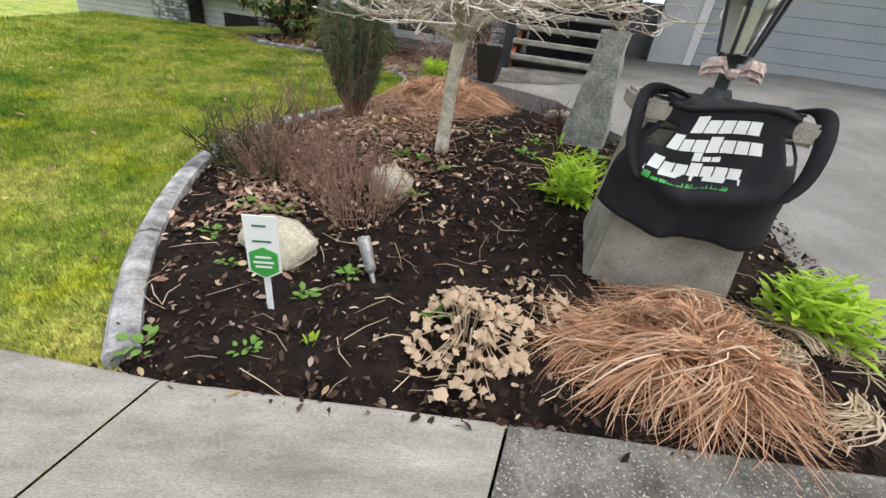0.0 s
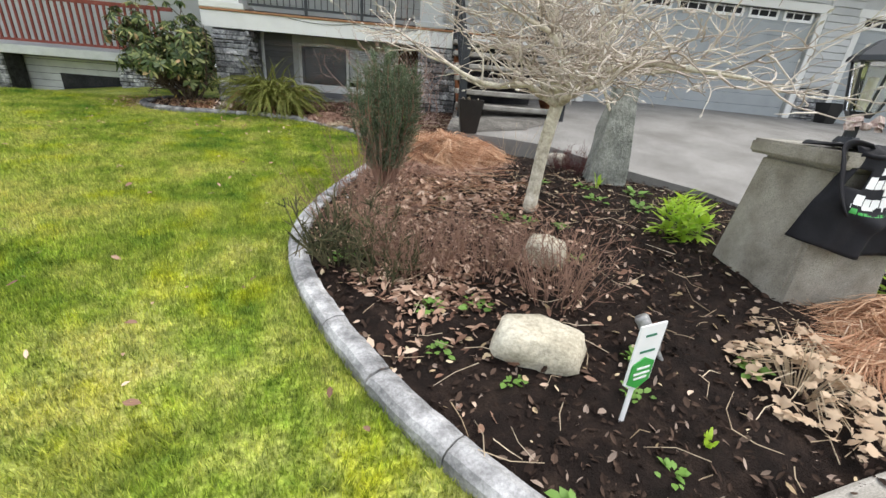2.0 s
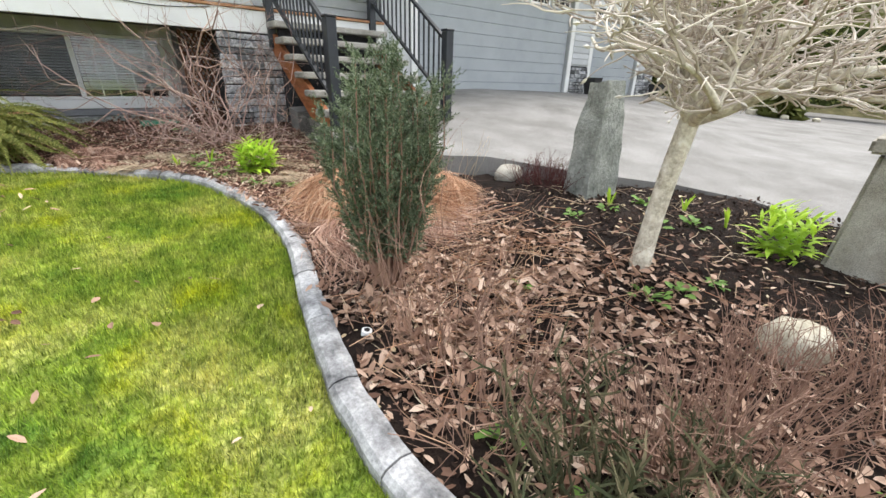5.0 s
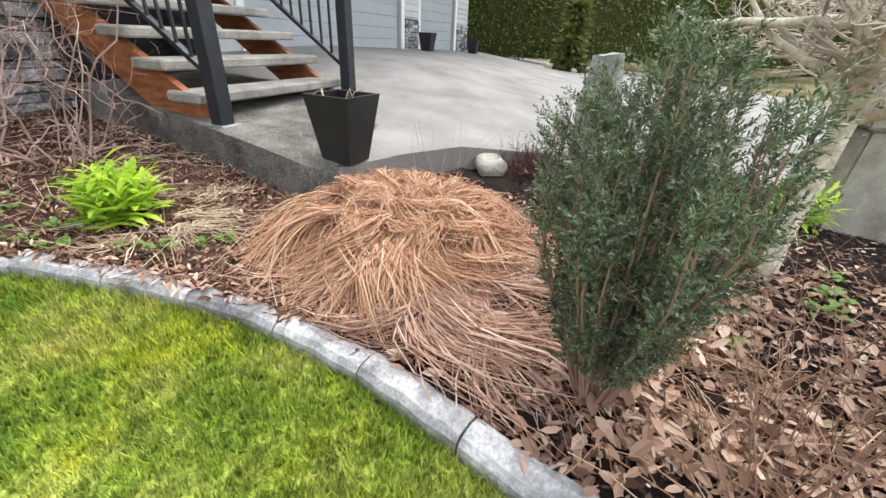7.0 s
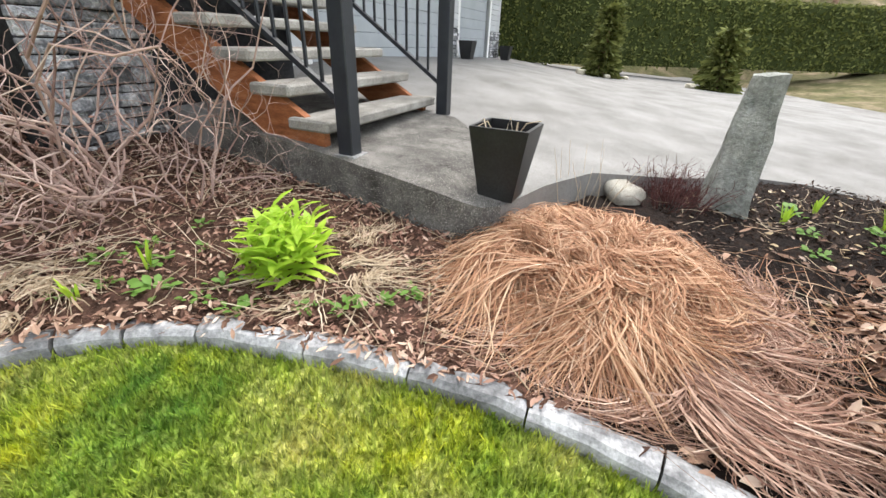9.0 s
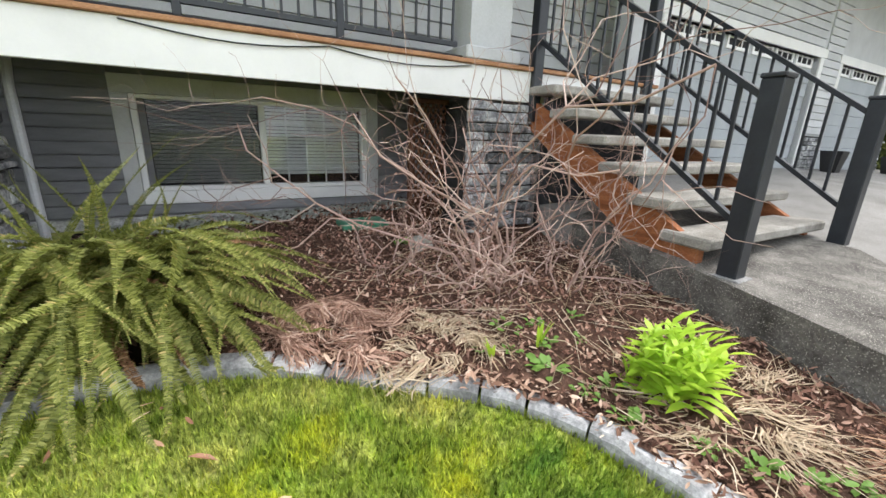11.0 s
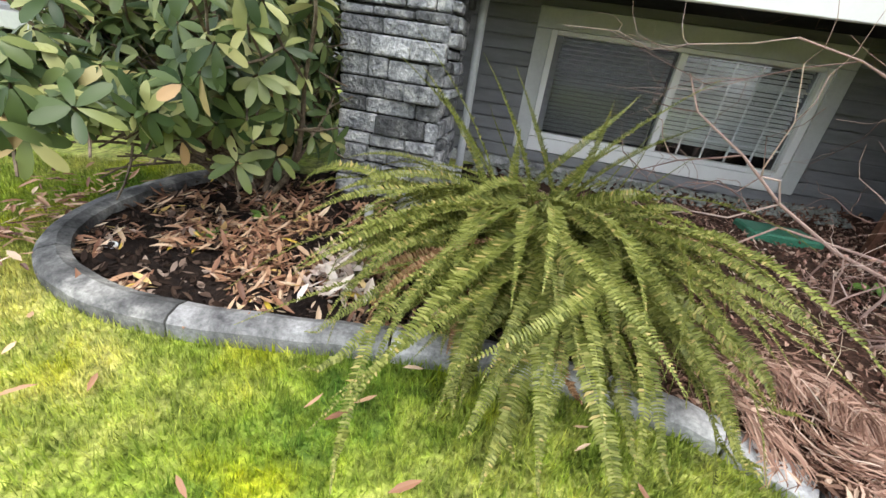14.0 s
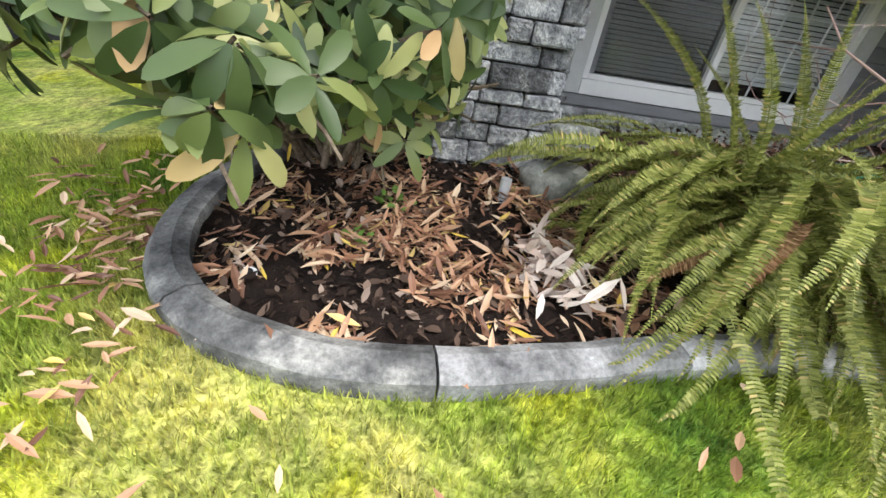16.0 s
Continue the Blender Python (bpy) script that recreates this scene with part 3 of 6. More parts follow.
def ledge(parent, u0, u1, v, z0, z1, seed, axis_v=False, count=None):
    """Split-face stones in courses on a face; each stone is a piece of its own."""
    r = random.Random(seed)
    z = z0
    while z < z1 - 0.02:
        hgt = r.uniform(0.055, 0.115)
        hgt = min(hgt, z1 - z)
        u = u0
        while u < u1 - 0.01:
            w = r.uniform(0.11, 0.30)
            if u1 - u - w < 0.07:
                w = u1 - u
            proud = r.uniform(0.0, 0.042)
            g = Geo()
            hh = hgt - 0.007 - (r.random() < 0.3) * 0.008
            if axis_v:
                g.box(v - 0.03, v + 0.012 + proud, u + 0.003, u + w - 0.003, z + 0.002, z + hh, None, 0.008)
            else:
                g.box(u + 0.003, u + w - 0.003, v - 0.012 - proud, v + 0.03, z + 0.002, z + hh, None, 0.008)
            for i, p in enumerate(g.v):
                n = noise.noise_vector(Vector(p) * 23.0)
                g.v[i] = (p[0] + n.x * 0.006, p[1] + n.y * 0.009, p[2] + n.z * 0.004)
            part("stone", g, M_LEDGE, parent)
            u += w
        z += hgt


# lower wall with the wide window
WALL_V = 3.28
wall = part("wall", Geo().box(-4.4, 3.0, WALL_V + 0.002, WALL_V + 0.2, 0.3, 0.92).box(-4.4, -3.1, WALL_V + 0.002, WALL_V + 0.2, 0.92, 2.0)
            .box(-1.16, 3.0, WALL_V + 0.002, WALL_V + 0.2, 0.92, 2.0).box(-3.1, -1.16, WALL_V + 0.002, WALL_V + 0.2, 1.73, 2.0), M_SIDING, house)
boards("siding_board", -4.3, -3.32, WALL_V, 0.70, 1.95, 0.105, M_SIDING, wall)
boards("siding_board", -1.02, 0.9, WALL_V, 0.70, 1.95, 0.105, M_SIDING, wall)
boards("siding_board", -3.32, -1.02, WALL_V, 0.70, 0.79, 0.09, M_SIDING, wall)
part("foundation", Geo().box(-4.3, 0.9, WALL_V - 0.05, WALL_V + 0.15, 0.2, 0.695, None, 0.006), M_CURB, house, "pale concrete foundation strip")

window = part("window", Geo().box(-3.32, -1.02, WALL_V - 0.045, WALL_V + 0.03, 1.735, 1.885, None, 0.004), M_GREYTRIM, house, "wide white sliding window with half-closed blinds")
part("trim_side", Geo().box(-3.32, -3.2, WALL_V - 0.045, WALL_V + 0.03, 0.80, 1.733, None, 0.004), M_GREYTRIM, window)
part("trim_side", Geo().box(-1.14, -1.02, WALL_V - 0.045, WALL_V + 0.03, 0.80, 1.733, None, 0.004), M_GREYTRIM, window)
part("sill", Geo().box(-3.198, -1.142, WALL_V - 0.05, WALL_V + 0.05, 0.80, 0.915, None, 0.004), M_VINYL, window)
fr = Geo()
for u0, u1, z0, z1 in ((-3.198, -3.15, 0.917, 1.733), (-1.2, -1.142, 0.917, 1.733), (-3.148, -1.202, 0.917, 0.955), (-3.148, -1.202, 1.70, 1.733), (-2.21, -2.155, 0.957, 1.698)):
    fr.box(u0, u1, WALL_V - 0.03, WALL_V + 0.06, z0, z1, None, 0.004)
part("window_frame", fr, M_VINYL, window)
for u0, u1 in ((-3.148, -2.212), (-2.153, -1.202)):
    pane = part("pane", Geo().box(u0, u1, WALL_V + 0.02, WALL_V + 0.024, 0.957, 1.698), M_GLASS, window)
    pane.visible_shadow = False
sc_mat, sc_t, sc_b = mat("insect_screen_mesh", 0.8, 0, 0.1)
sc_b.inputs["Base Color"].default_value = (0.05, 0.052, 0.055, 1)
sc_b.inputs["Alpha"].default_value = 0.32
part("insect_screen", Geo().box(-3.146, -2.214, WALL_V + 0.006, WALL_V + 0.008, 0.96, 1.695), sc_mat, window, "dark insect screen")
z = 0.975
while z < 1.69:
    for u0, u1, low in ((-3.14, -2.22, 0.0), (-2.15, -1.21, 0.05)):
        if z > 0.96 + low:
            g = Geo()
            g.add([(u0, WALL_V + 0.07, z), (u1, WALL_V + 0.07, z), (u1, WALL_V + 0.095, z + 0.026), (u0, WALL_V + 0.095, z + 0.026), (u0, WALL_V + 0.07, z - 0.0015), (u1, WALL_V + 0.07, z - 0.0015),
                   (u1, WALL_V + 0.095, z + 0.0245), (u0, WALL_V + 0.095, z + 0.0245)], [(0, 1, 2, 3), (7, 6, 5, 4), (0, 4, 5, 1), (3, 2, 6, 7)])
            part("blind_slat", g, M_BLIND, window)
    z += 0.034
# room shell in near-black: its darkness is put into the colour
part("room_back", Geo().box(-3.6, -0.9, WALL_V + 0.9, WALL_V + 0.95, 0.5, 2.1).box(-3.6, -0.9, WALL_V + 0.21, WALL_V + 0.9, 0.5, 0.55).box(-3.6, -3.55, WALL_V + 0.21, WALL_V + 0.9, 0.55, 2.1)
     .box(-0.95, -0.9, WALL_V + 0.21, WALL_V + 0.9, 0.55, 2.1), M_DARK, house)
for u in (-1.963, -1.773, -1.583, -1.393):
    part("muntin", Geo().box(u - 0.007, u + 0.007, WALL_V + 0.03, WALL_V + 0.04, 0.957, 1.698), M_VINYL, window)
for z in (1.105, 1.253, 1.401, 1.549):
    part("muntin", Geo().box(-2.153, -1.202, WALL_V + 0.031, WALL_V + 0.039, z - 0.007, z + 0.007), M_VINYL, window)

# balcony over the wall
DECK_V = 1.9
# shade under the balcony is painted in: deck and soffit are near-black
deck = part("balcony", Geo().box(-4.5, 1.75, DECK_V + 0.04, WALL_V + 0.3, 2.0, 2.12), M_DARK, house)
part("fascia", Geo().box(-4.5, 1.75, DECK_V, DECK_V + 0.035, 1.80, 2.06, None, 0.004), M_WHITE, deck, "broad white fascia board")
part("trim_strip", Geo().box(-4.5, 1.75, DECK_V - 0.03, DECK_V + 0.05, 2.062, 2.095, None, 0.006), M_WOODTRIM, deck, "copper-stained wooden trim strip")
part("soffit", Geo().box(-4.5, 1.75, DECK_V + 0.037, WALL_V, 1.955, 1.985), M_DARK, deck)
part("column_base", Geo().box(-4.5, -3.75, DECK_V - 0.02, DECK_V + 0.5, 2.1, 2.2, None, 0.01).box(-4.42, -3.85, DECK_V + 0.05, DECK_V + 0.45, 2.2, 3.6), M_WHITE, deck)
part("column_base", Geo().box(-0.75, -0.2, DECK_V - 0.02, DECK_V + 0.4, 2.1, 2.2, None, 0.01).box(-0.68, -0.27, DECK_V + 0.05, DECK_V + 0.33, 2.2, 3.6), M_LIGHTSIDING, deck)
cable = Geo()
pts = [(-3.0 + 2.3 * i / 16, DECK_V - 0.012, 2.05 - 0.05 * abs(math.sin(i / 16 * math.pi * 2)) - 0.006) for i in range(17)]
part("cable", cable.tube(pts, 0.005, 5), M_BLACK, deck, "thin black cable sagging along the fascia")
rail = part("balcony_railing", Geo().box(-3.72, -0.76, DECK_V + 0.12, DECK_V + 0.16, 3.08, 3.13).box(-3.72, -0.76, DECK_V + 0.12, DECK_V + 0.16, 2.2, 2.235), M_BLACK, house, "black metal balcony railing")
bal = Geo().box(-0.008, 0.008, -0.008, 0.008, 2.236, 3.078).mesh("baluster", M_BLACK)
for i in range(27):
    b = part("baluster", bal, M_BLACK, rail)
    b.location = (-3.66 + i * 0.11, DECK_V + 0.14, 0)
for u in (-2.72, -1.73):
    part("rail_post", Geo().box(u - 0.025, u + 0.025, DECK_V + 0.115, DECK_V + 0.165, 2.12, 3.15, None, 0.004), M_BLACK, rail)
part("upper_wall", Geo().box(-4.5, 3.0, WALL_V + 0.3, WALL_V + 0.5, 2.12, 5.2), M_LIGHTSIDING, house)
boards("upper_siding_board", -4.5, 2.9, WALL_V + 0.298, 2.12, 3.9, 0.16, M_LIGHTSIDING, bpy.data.objects["upper_wall"])
part("roof", Geo().add([(-11, 0.9, 4.9), (14.6, 0.9, 4.9), (14.6, 7.0, 7.0), (-11, 7.0, 7.0), (-11, 0.9, 4.75), (14.6, 0.9, 4.75), (14.6, 7.0, 6.85), (-11, 7.0, 6.85)],
                       [(0, 1, 2, 3), (7, 6, 5, 4), (0, 4, 5, 1), (3, 2, 6, 7), (0, 3, 7, 4), (1, 5, 6, 2)]), M_ROOF, house)

# ledgestone piers
pier = part("stone_pier", Geo().box(-4.34, -3.77, DECK_V + 0.04, DECK_V + 0.55, 0.45, 1.80), M_MORTAR, house)
ledge(pier, -4.36, -3.75, DECK_V + 0.03, 0.50, 1.79, 3)
ledge(pier, DECK_V + 0.03, DECK_V + 0.55, -3.76, 0.50, 1.79, 4, True)
pier2 = part("stone_pier", Geo().box(-0.66, 0.14, DECK_V + 0.04, DECK_V + 0.55, 0.45, 1.80), M_MORTAR, house)
ledge(pier2, -0.68, 0.16, DECK_V + 0.03, 0.50, 1.79, 5)
part("downpipe", Geo().tube([(-3.66, 2.42, 0.55), (-3.66, 2.42, 1.7), (-3.66, 2.5, 1.95)], 0.028, 10), M_PIPE, house, "slim pale grey downpipe")
lat = Geo()
for i in range(-14, 16):
    for sgn in (1, -1):
        a, b = (-1.02, -0.66), (0.6, 1.78)
        u0, z0 = -0.84 + i * 0.055, 0.6
        p, q = Vector((u0, 2.32 + (0.006 if sgn > 0 else 0), z0)), Vector((u0 + sgn * 1.18 * 0.6, 2.32 + (0.006 if sgn > 0 else 0), 1.78))
        lo, hi = 0.0, 1.0
        d = q - p
        for edge, s2 in ((-1.02, 1), (-0.68, -1)):
            f0, f1 = (p.x - edge) * s2, (q.x - edge) * s2
            if f0 < 0 and f1 < 0:
                hi = -1
            elif f0 < 0:
                lo = max(lo, f0 / (f0 - f1))
            elif f1 < 0:
                hi = min(hi, f0 / (f0 - f1))
        if hi - lo > 0.03:
            lat.tube([p + d * lo, p + d * hi], 0.011, 4)
lattice = part("lattice", lat, M_LATTICE, house, "brown diagonal lattice panel under the balcony")
part("lattice_frame", Geo().box(-1.06, -1.02, 2.3, 2.34, 0.6, 1.8).box(-1.02, -0.66, 2.3, 2.34, 1.76, 1.8), M_LATTICE, lattice)

# garage front
GAR_V = 2.72
gz = 0.95
gar = part("garage_wall", Geo().box(2.9, 7.7, GAR_V, GAR_V + 0.25, 3.15, 4.8), M_LIGHTSIDING, house)
for u0, u1, v1, z0 in ((2.2, 2.9, GAR_V + 0.25, 0.3), (7.7, 8.75, GAR_V + 0.25, 0.3), (8.75, 11.2, GAR_V + 0.25, 3.15), (11.2, 12.4, GAR_V + 8, 0.3)):
    part("garage_wall", Geo().box(u0, u1, GAR_V, v1, z0, 4.8), M_LIGHTSIDING, house)
boards("garage_siding_board", 2.9, 7.7, GAR_V, 3.32, 4.7, 0.14, M_LIGHTSIDING, gar)
boards("garage_siding_board", 7.86, 8.6, GAR_V, 1.75, 4.7, 0.14, M_LIGHTSIDING, gar)
boards("garage_siding_board", 11.36, 12.3, GAR_V, 1.75, 4.7, 0.14, M_LIGHTSIDING, gar)
for u0, u1 in ((7.87, 8.58), (11.37, 12.3)):
    base = part("stone_base", Geo().box(u0 + 0.02, u1 - 0.02, GAR_V - 0.03, GAR_V, 0.5, 1.72), M_MORTAR, gar)
    ledge(base, u0, u1, GAR_V - 0.035, 0.8, 1.72, int(u0 * 10))


def garage_door(u0, u1, panes):
    """A sectional door of wide boards with a row of small windows and its white casing."""
    d = part("garage_door", Geo().box(u0, u1, GAR_V + 0.12, GAR_V + 0.16, gz - 0.2, gz + 2.2), M_DARK, house, "pale grey sectional garage door with white casing")
    z = gz - 0.15
    n = 0
    while z < gz + 1.74:
        part("door_panel", Geo().box(u0 + 0.005, u1 - 0.005, GAR_V + 0.085, GAR_V + 0.118, z, z + 0.232, None, 0.006), M_GARAGE, d)
        z += 0.236
        n += 1
    part("door_panel", Geo().box(u0 + 0.005, u1 - 0.005, GAR_V + 0.095, GAR_V + 0.118, z, gz + 2.2), M_GARAGE, d)
    w = (u1 - u0) / panes
    for i in range(panes):
        a, b = u0 + i * w + 0.06, u0 + (i + 1) * w - 0.06
        win = part("door_window", Geo().box(a, b, GAR_V + 0.07, GAR_V + 0.094, z + 0.04, z + 0.09).box(a, b, GAR_V + 0.07, GAR_V + 0.094, z + 0.32, z + 0.36)
                   .box(a, a + 0.05, GAR_V + 0.07, GAR_V + 0.094, z + 0.09, z + 0.32).box(b - 0.05, b, GAR_V + 0.07, GAR_V + 0.094, z + 0.09, z + 0.32)
                   .box(a + 0.05, b - 0.05, GAR_V + 0.072, GAR_V + 0.09, z + 0.195, z + 0.212).box((2 * a + b) / 3 - 0.01, (2 * a + b) / 3 + 0.01, GAR_V + 0.073, GAR_V + 0.091, z + 0.09, z + 0.32)
                   .box((a + 2 * b) / 3 - 0.01, (a + 2 * b) / 3 + 0.01, GAR_V + 0.073, GAR_V + 0.091, z + 0.09, z + 0.32), M_VINYL, d)
        part("pane", Geo().box(a + 0.05, b - 0.05, GAR_V + 0.084, GAR_V + 0.0945, z + 0.09, z + 0.32), M_DARK, win)
    part("casing", Geo().box(u0 - 0.15, u0, GAR_V - 0.03, GAR_V + 0.12, 0.75, gz + 2.2, None, 0.006), M_WHITE, d)
    part("casing", Geo().box(u1, u1 + 0.15, GAR_V - 0.03, GAR_V + 0.12, 0.75, gz + 2.2, None, 0.006), M_WHITE, d)
    part("casing", Geo().box(u0 - 0.2, u1 + 0.2, GAR_V - 0.04, GAR_V + 0.12, gz + 2.2, gz + 2.36, None, 0.006), M_WHITE, d)


garage_door(2.95, 7.7, 6)
garage_door(8.75, 11.2, 3)

# wing beyond the rhododendron
WV = 3.2
wing = part("side_wing", Geo().box(-14.0, -5.6, WV + 0.6, WV + 0.8, -1.0, 1.2), M_SIDING, house, "grey lower wall of the side wing")
part("wing_upper_wall", Geo().box(-14.0, -4.5, WV + 1.4, WV + 1.6, 1.2, 5.2), M_LIGHTSIDING, wing)
boards("wing_siding_board", -14.0, -5.7, WV + 0.598, -0.4, 1.05, 0.14, M_GREYTRIM, wing)
part("wing_floor", Geo().box(-14.0, -5.6, WV, WV + 1.4, 1.08, 1.25, None, 0.01), M_GREYTRIM, wing)
part("wing_opening", Geo().box(-8.5, -7.1, WV + 0.56, WV + 0.59, -0.1, 0.75), M_DARK, wing, "dark low window of the side wing")
for n_, u in enumerate((-10.3, -6.9)):
    p_ = part("wing_pier", Geo().box(u + 0.02, u + 1.18, WV + 0.02, WV + 0.5, -0.8, 1.07), M_MORTAR, wing)
    ledge(p_, u, u + 1.2, WV + 0.01, -0.3, 1.07, 40 + n_)
wr = part("wing_railing", Geo().box(-14, -5.7, WV + 0.1, WV + 0.15, 2.1, 2.17).box(-14, -5.7, WV + 0.1, WV + 0.15, 1.32, 1.37), M_REDRAIL, wing, "red-brown wooden balcony railing")
wb = Geo().box(-0.02, 0.02, -0.015, 0.015, 1.37, 2.1).mesh("baluster", M_REDRAIL)
for i in range(62):
    q = part("baluster", wb, M_REDRAIL, wr)
    q.location = (-13.9 + i * 0.13, WV + 0.125, 0)

# ---------------------------------------------------------------- steps and railings
STEP0, RISE, RUN = 0.735, 0.2, 0.29
stairs = thing("staircase", HM, "open-riser steps with grey precast treads and cedar stringers", "stairs")
for i in range(6):
    v0 = 0.12 + i * RUN
    zt = STEP0 + (i + 1) * RISE
    g = Geo().box(-0.06, 1.62, v0, v0 + 0.33, zt - 0.075, zt, None, 0.014)
    for q, p in enumerate(g.v):
        n = noise.noise_vector(Vector(p) * 6.0)
        g.v[q] = (p[0] + n.x * 0.006, p[1] + n.y * 0.008, p[2] + n.z * 0.004)
    part("tread", g, M_TREAD, stairs)
for u in (0.0, 1.5):
    g = Geo()
    pr = [(0.2, STEP0 - 0.02), (0.2, STEP0 + RISE - 0.08), (1.92, STEP0 + 6 * RISE - 0.1), (1.92, STEP0 + 4.2 * RISE), (0.6, STEP0 - 0.02)]
    vs = [(u + d, a, b) for d in (0.0, 0.06) for a, b in pr]
    n = len(pr)
    fs = [tuple(range(n)), tuple(range(2 * n - 1, n - 1, -1))] + [(i, n + i, n + (i + 1) % n, (i + 1) % n) for i in range(n)]
    part("stringer", g.add(vs, fs), M_CEDAR, stairs, "red-brown cedar stringer")
# near-black sheet added behind the open risers in place of the shade there
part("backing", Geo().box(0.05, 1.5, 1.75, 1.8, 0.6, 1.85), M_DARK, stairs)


def stair_railing(u, label):
    r = thing("stair_railing", HM, label, "railing", "stair railings")
    part("newel_post", Geo().box(u - 0.055, u + 0.055, -0.055, 0.055, STEP0, STEP0 + 1.1, None, 0.006).box(u - 0.062, u + 0.062, -0.062, 0.062, STEP0 + 1.1, STEP0 + 1.125, None, 0.006), M_BLACK, r)
    part("base_plate", Geo().box(u - 0.085, u + 0.085, -0.085, 0.085, STEP0 - 0.01, STEP0 + 0.01, None, 0.004), M_GREYMETAL, r)
    part("newel_post", Geo().box(u - 0.05, u + 0.05, 1.85, 1.95, STEP0 + 0.9, STEP0 + 6 * RISE + 1.1, None, 0.006), M_BLACK, r)
    k = RISE / RUN
    for name, z0 in (("top_rail", 0.98), ("bottom_rail", 0.30)):
        vs = [(u + a, v, STEP0 + z0 + v * k + b) for v in (0.056, 1.848) for a, b in ((-0.022, -0.02), (0.022, -0.02), (0.022, 0.02), (-0.022, 0.02))]
        part(name, Geo().add(vs, [(0, 1, 2, 3), (7, 6, 5, 4), (0, 4, 5, 1), (1, 5, 6, 2), (2, 6, 7, 3), (3, 7, 4, 0)]), M_BLACK, r)
    m = Geo().box(-0.009, 0.009, -0.009, 0.009, 0.32, 0.963).mesh("baluster", M_BLACK)
    for i in range(15):
        v = 0.17 + i * 0.112
        b = part("baluster", m, M_BLACK, r)
        b.location = (u, v, STEP0 + v * k)


stair_railing(0.0, "black metal stair railing with square balusters beside the bed")
stair_railing(1.535, "black metal stair railing with square balusters beside the garage")


# ---------------------------------------------------------------- planters
def planter(name, x, y, z, yaw, w0, w1, h, label):
    m = pose(x, y, z, 0, 0, yaw)
    th = thing(name, m, label, "planter")
    a, b = w0 / 2, w1 / 2
    t = 0.02
    vs = [(-a, -a, 0), (a, -a, 0), (a, a, 0), (-a, a, 0), (-b, -b, h), (b, -b, h), (b, b, h), (-b, b, h),
          (-b + t, -b + t, h), (b - t, -b + t, h), (b - t, b - t, h), (-b + t, b - t, h), (-b + t, -b + t, h - 0.07), (b - t, -b + t, h - 0.07), (b - t, b - t, h - 0.07), (-b + t, b - t, h - 0.07)]
    fs = [(3, 2, 1, 0)] + [(i, (i + 1) % 4, 4 + (i + 1) % 4, 4 + i) for i in range(4)] + [(4 + i, 4 + (i + 1) % 4, 8 + (i + 1) % 4, 8 + i) for i in range(4)] + [(8 + i, 8 + (i + 1) % 4, 12 + (i + 1) % 4, 12 + i) for i in range(4)]
    part("body", Geo().add(vs, fs), M_POT, th)
    part("potting_soil", Geo().add([(-b + t, -b + t, h - 0.06), (b - t, -b + t, h - 0.06), (b - t, b - t, h - 0.06), (-b + t, b - t, h - 0.06)], [(0, 1, 2, 3)]), M_SOIL, th)
    return th


pot = planter("planter", 0.46, 5.30, h_drive(0.46, 5.30), -20, 0.20, 0.32, 0.40, "tapered black square planter with dry stalks on the slab corner")
g = Geo()
for i in range(5):
    x, y = rng.uniform(-0.11, 0.11, 2)
    dx, dy = rng.uniform(-0.16, 0.16, 2)
    g.tube([(x, y, 0.34), (x + dx * 0.4, y + dy * 0.4, 0.42), (x + dx, y + dy, 0.42 + rng.uniform(-0.2, 0.03))], [0.004, 0.0035, 0.002], 4)
part("dry_stalks", g, M_PALESTRAW, pot)
for u in (8.35, 11.95):
    p = at_house(u, GAR_V - 0.42)
    planter("planter", p.x, p.y, h_drive(p.x, p.y), HOUSE_YAW, 0.24, 0.36, 0.42, "tapered black planter beside the garage door")


# ---------------------------------------------------------------- pedestal, banner and lantern
PED = pose(1.04, 1.70, 0.16, 0, 0, -15)
pedestal = thing("stone_pedestal", PED, "tapered pebbled concrete pedestal with a flat cap", "pedestal")


def frustum(w0, d0, w1, d1, z0, z1, bevel=0.02):
    bm = bmesh.new()
    vs = [bm.verts.new((sx * w, sy * d, z)) for w, d, z in ((w0 / 2, d0 / 2, z0), (w1 / 2, d1 / 2, z1)) for sx, sy in ((-1, -1), (1, -1), (1, 1), (-1, 1))]
    for f in ((3, 2, 1, 0), (4, 5, 6, 7), (0, 1, 5, 4), (1, 2, 6, 5), (2, 3, 7, 6), (3, 0, 4, 7)):
        bm.faces.new([vs[i] for i in f])
    bmesh.ops.bevel(bm, geom=list(bm.edges), offset=bevel, segments=2, affect='EDGES')
    return bm


part("shaft", frustum(0.66, 0.58, 0.50, 0.46, -0.1, 0.80), M_AGG, pedestal)
part("cap", frustum(0.62, 0.56, 0.62, 0.56, 0.802, 0.885, 0.015), M_AGG, pedestal)


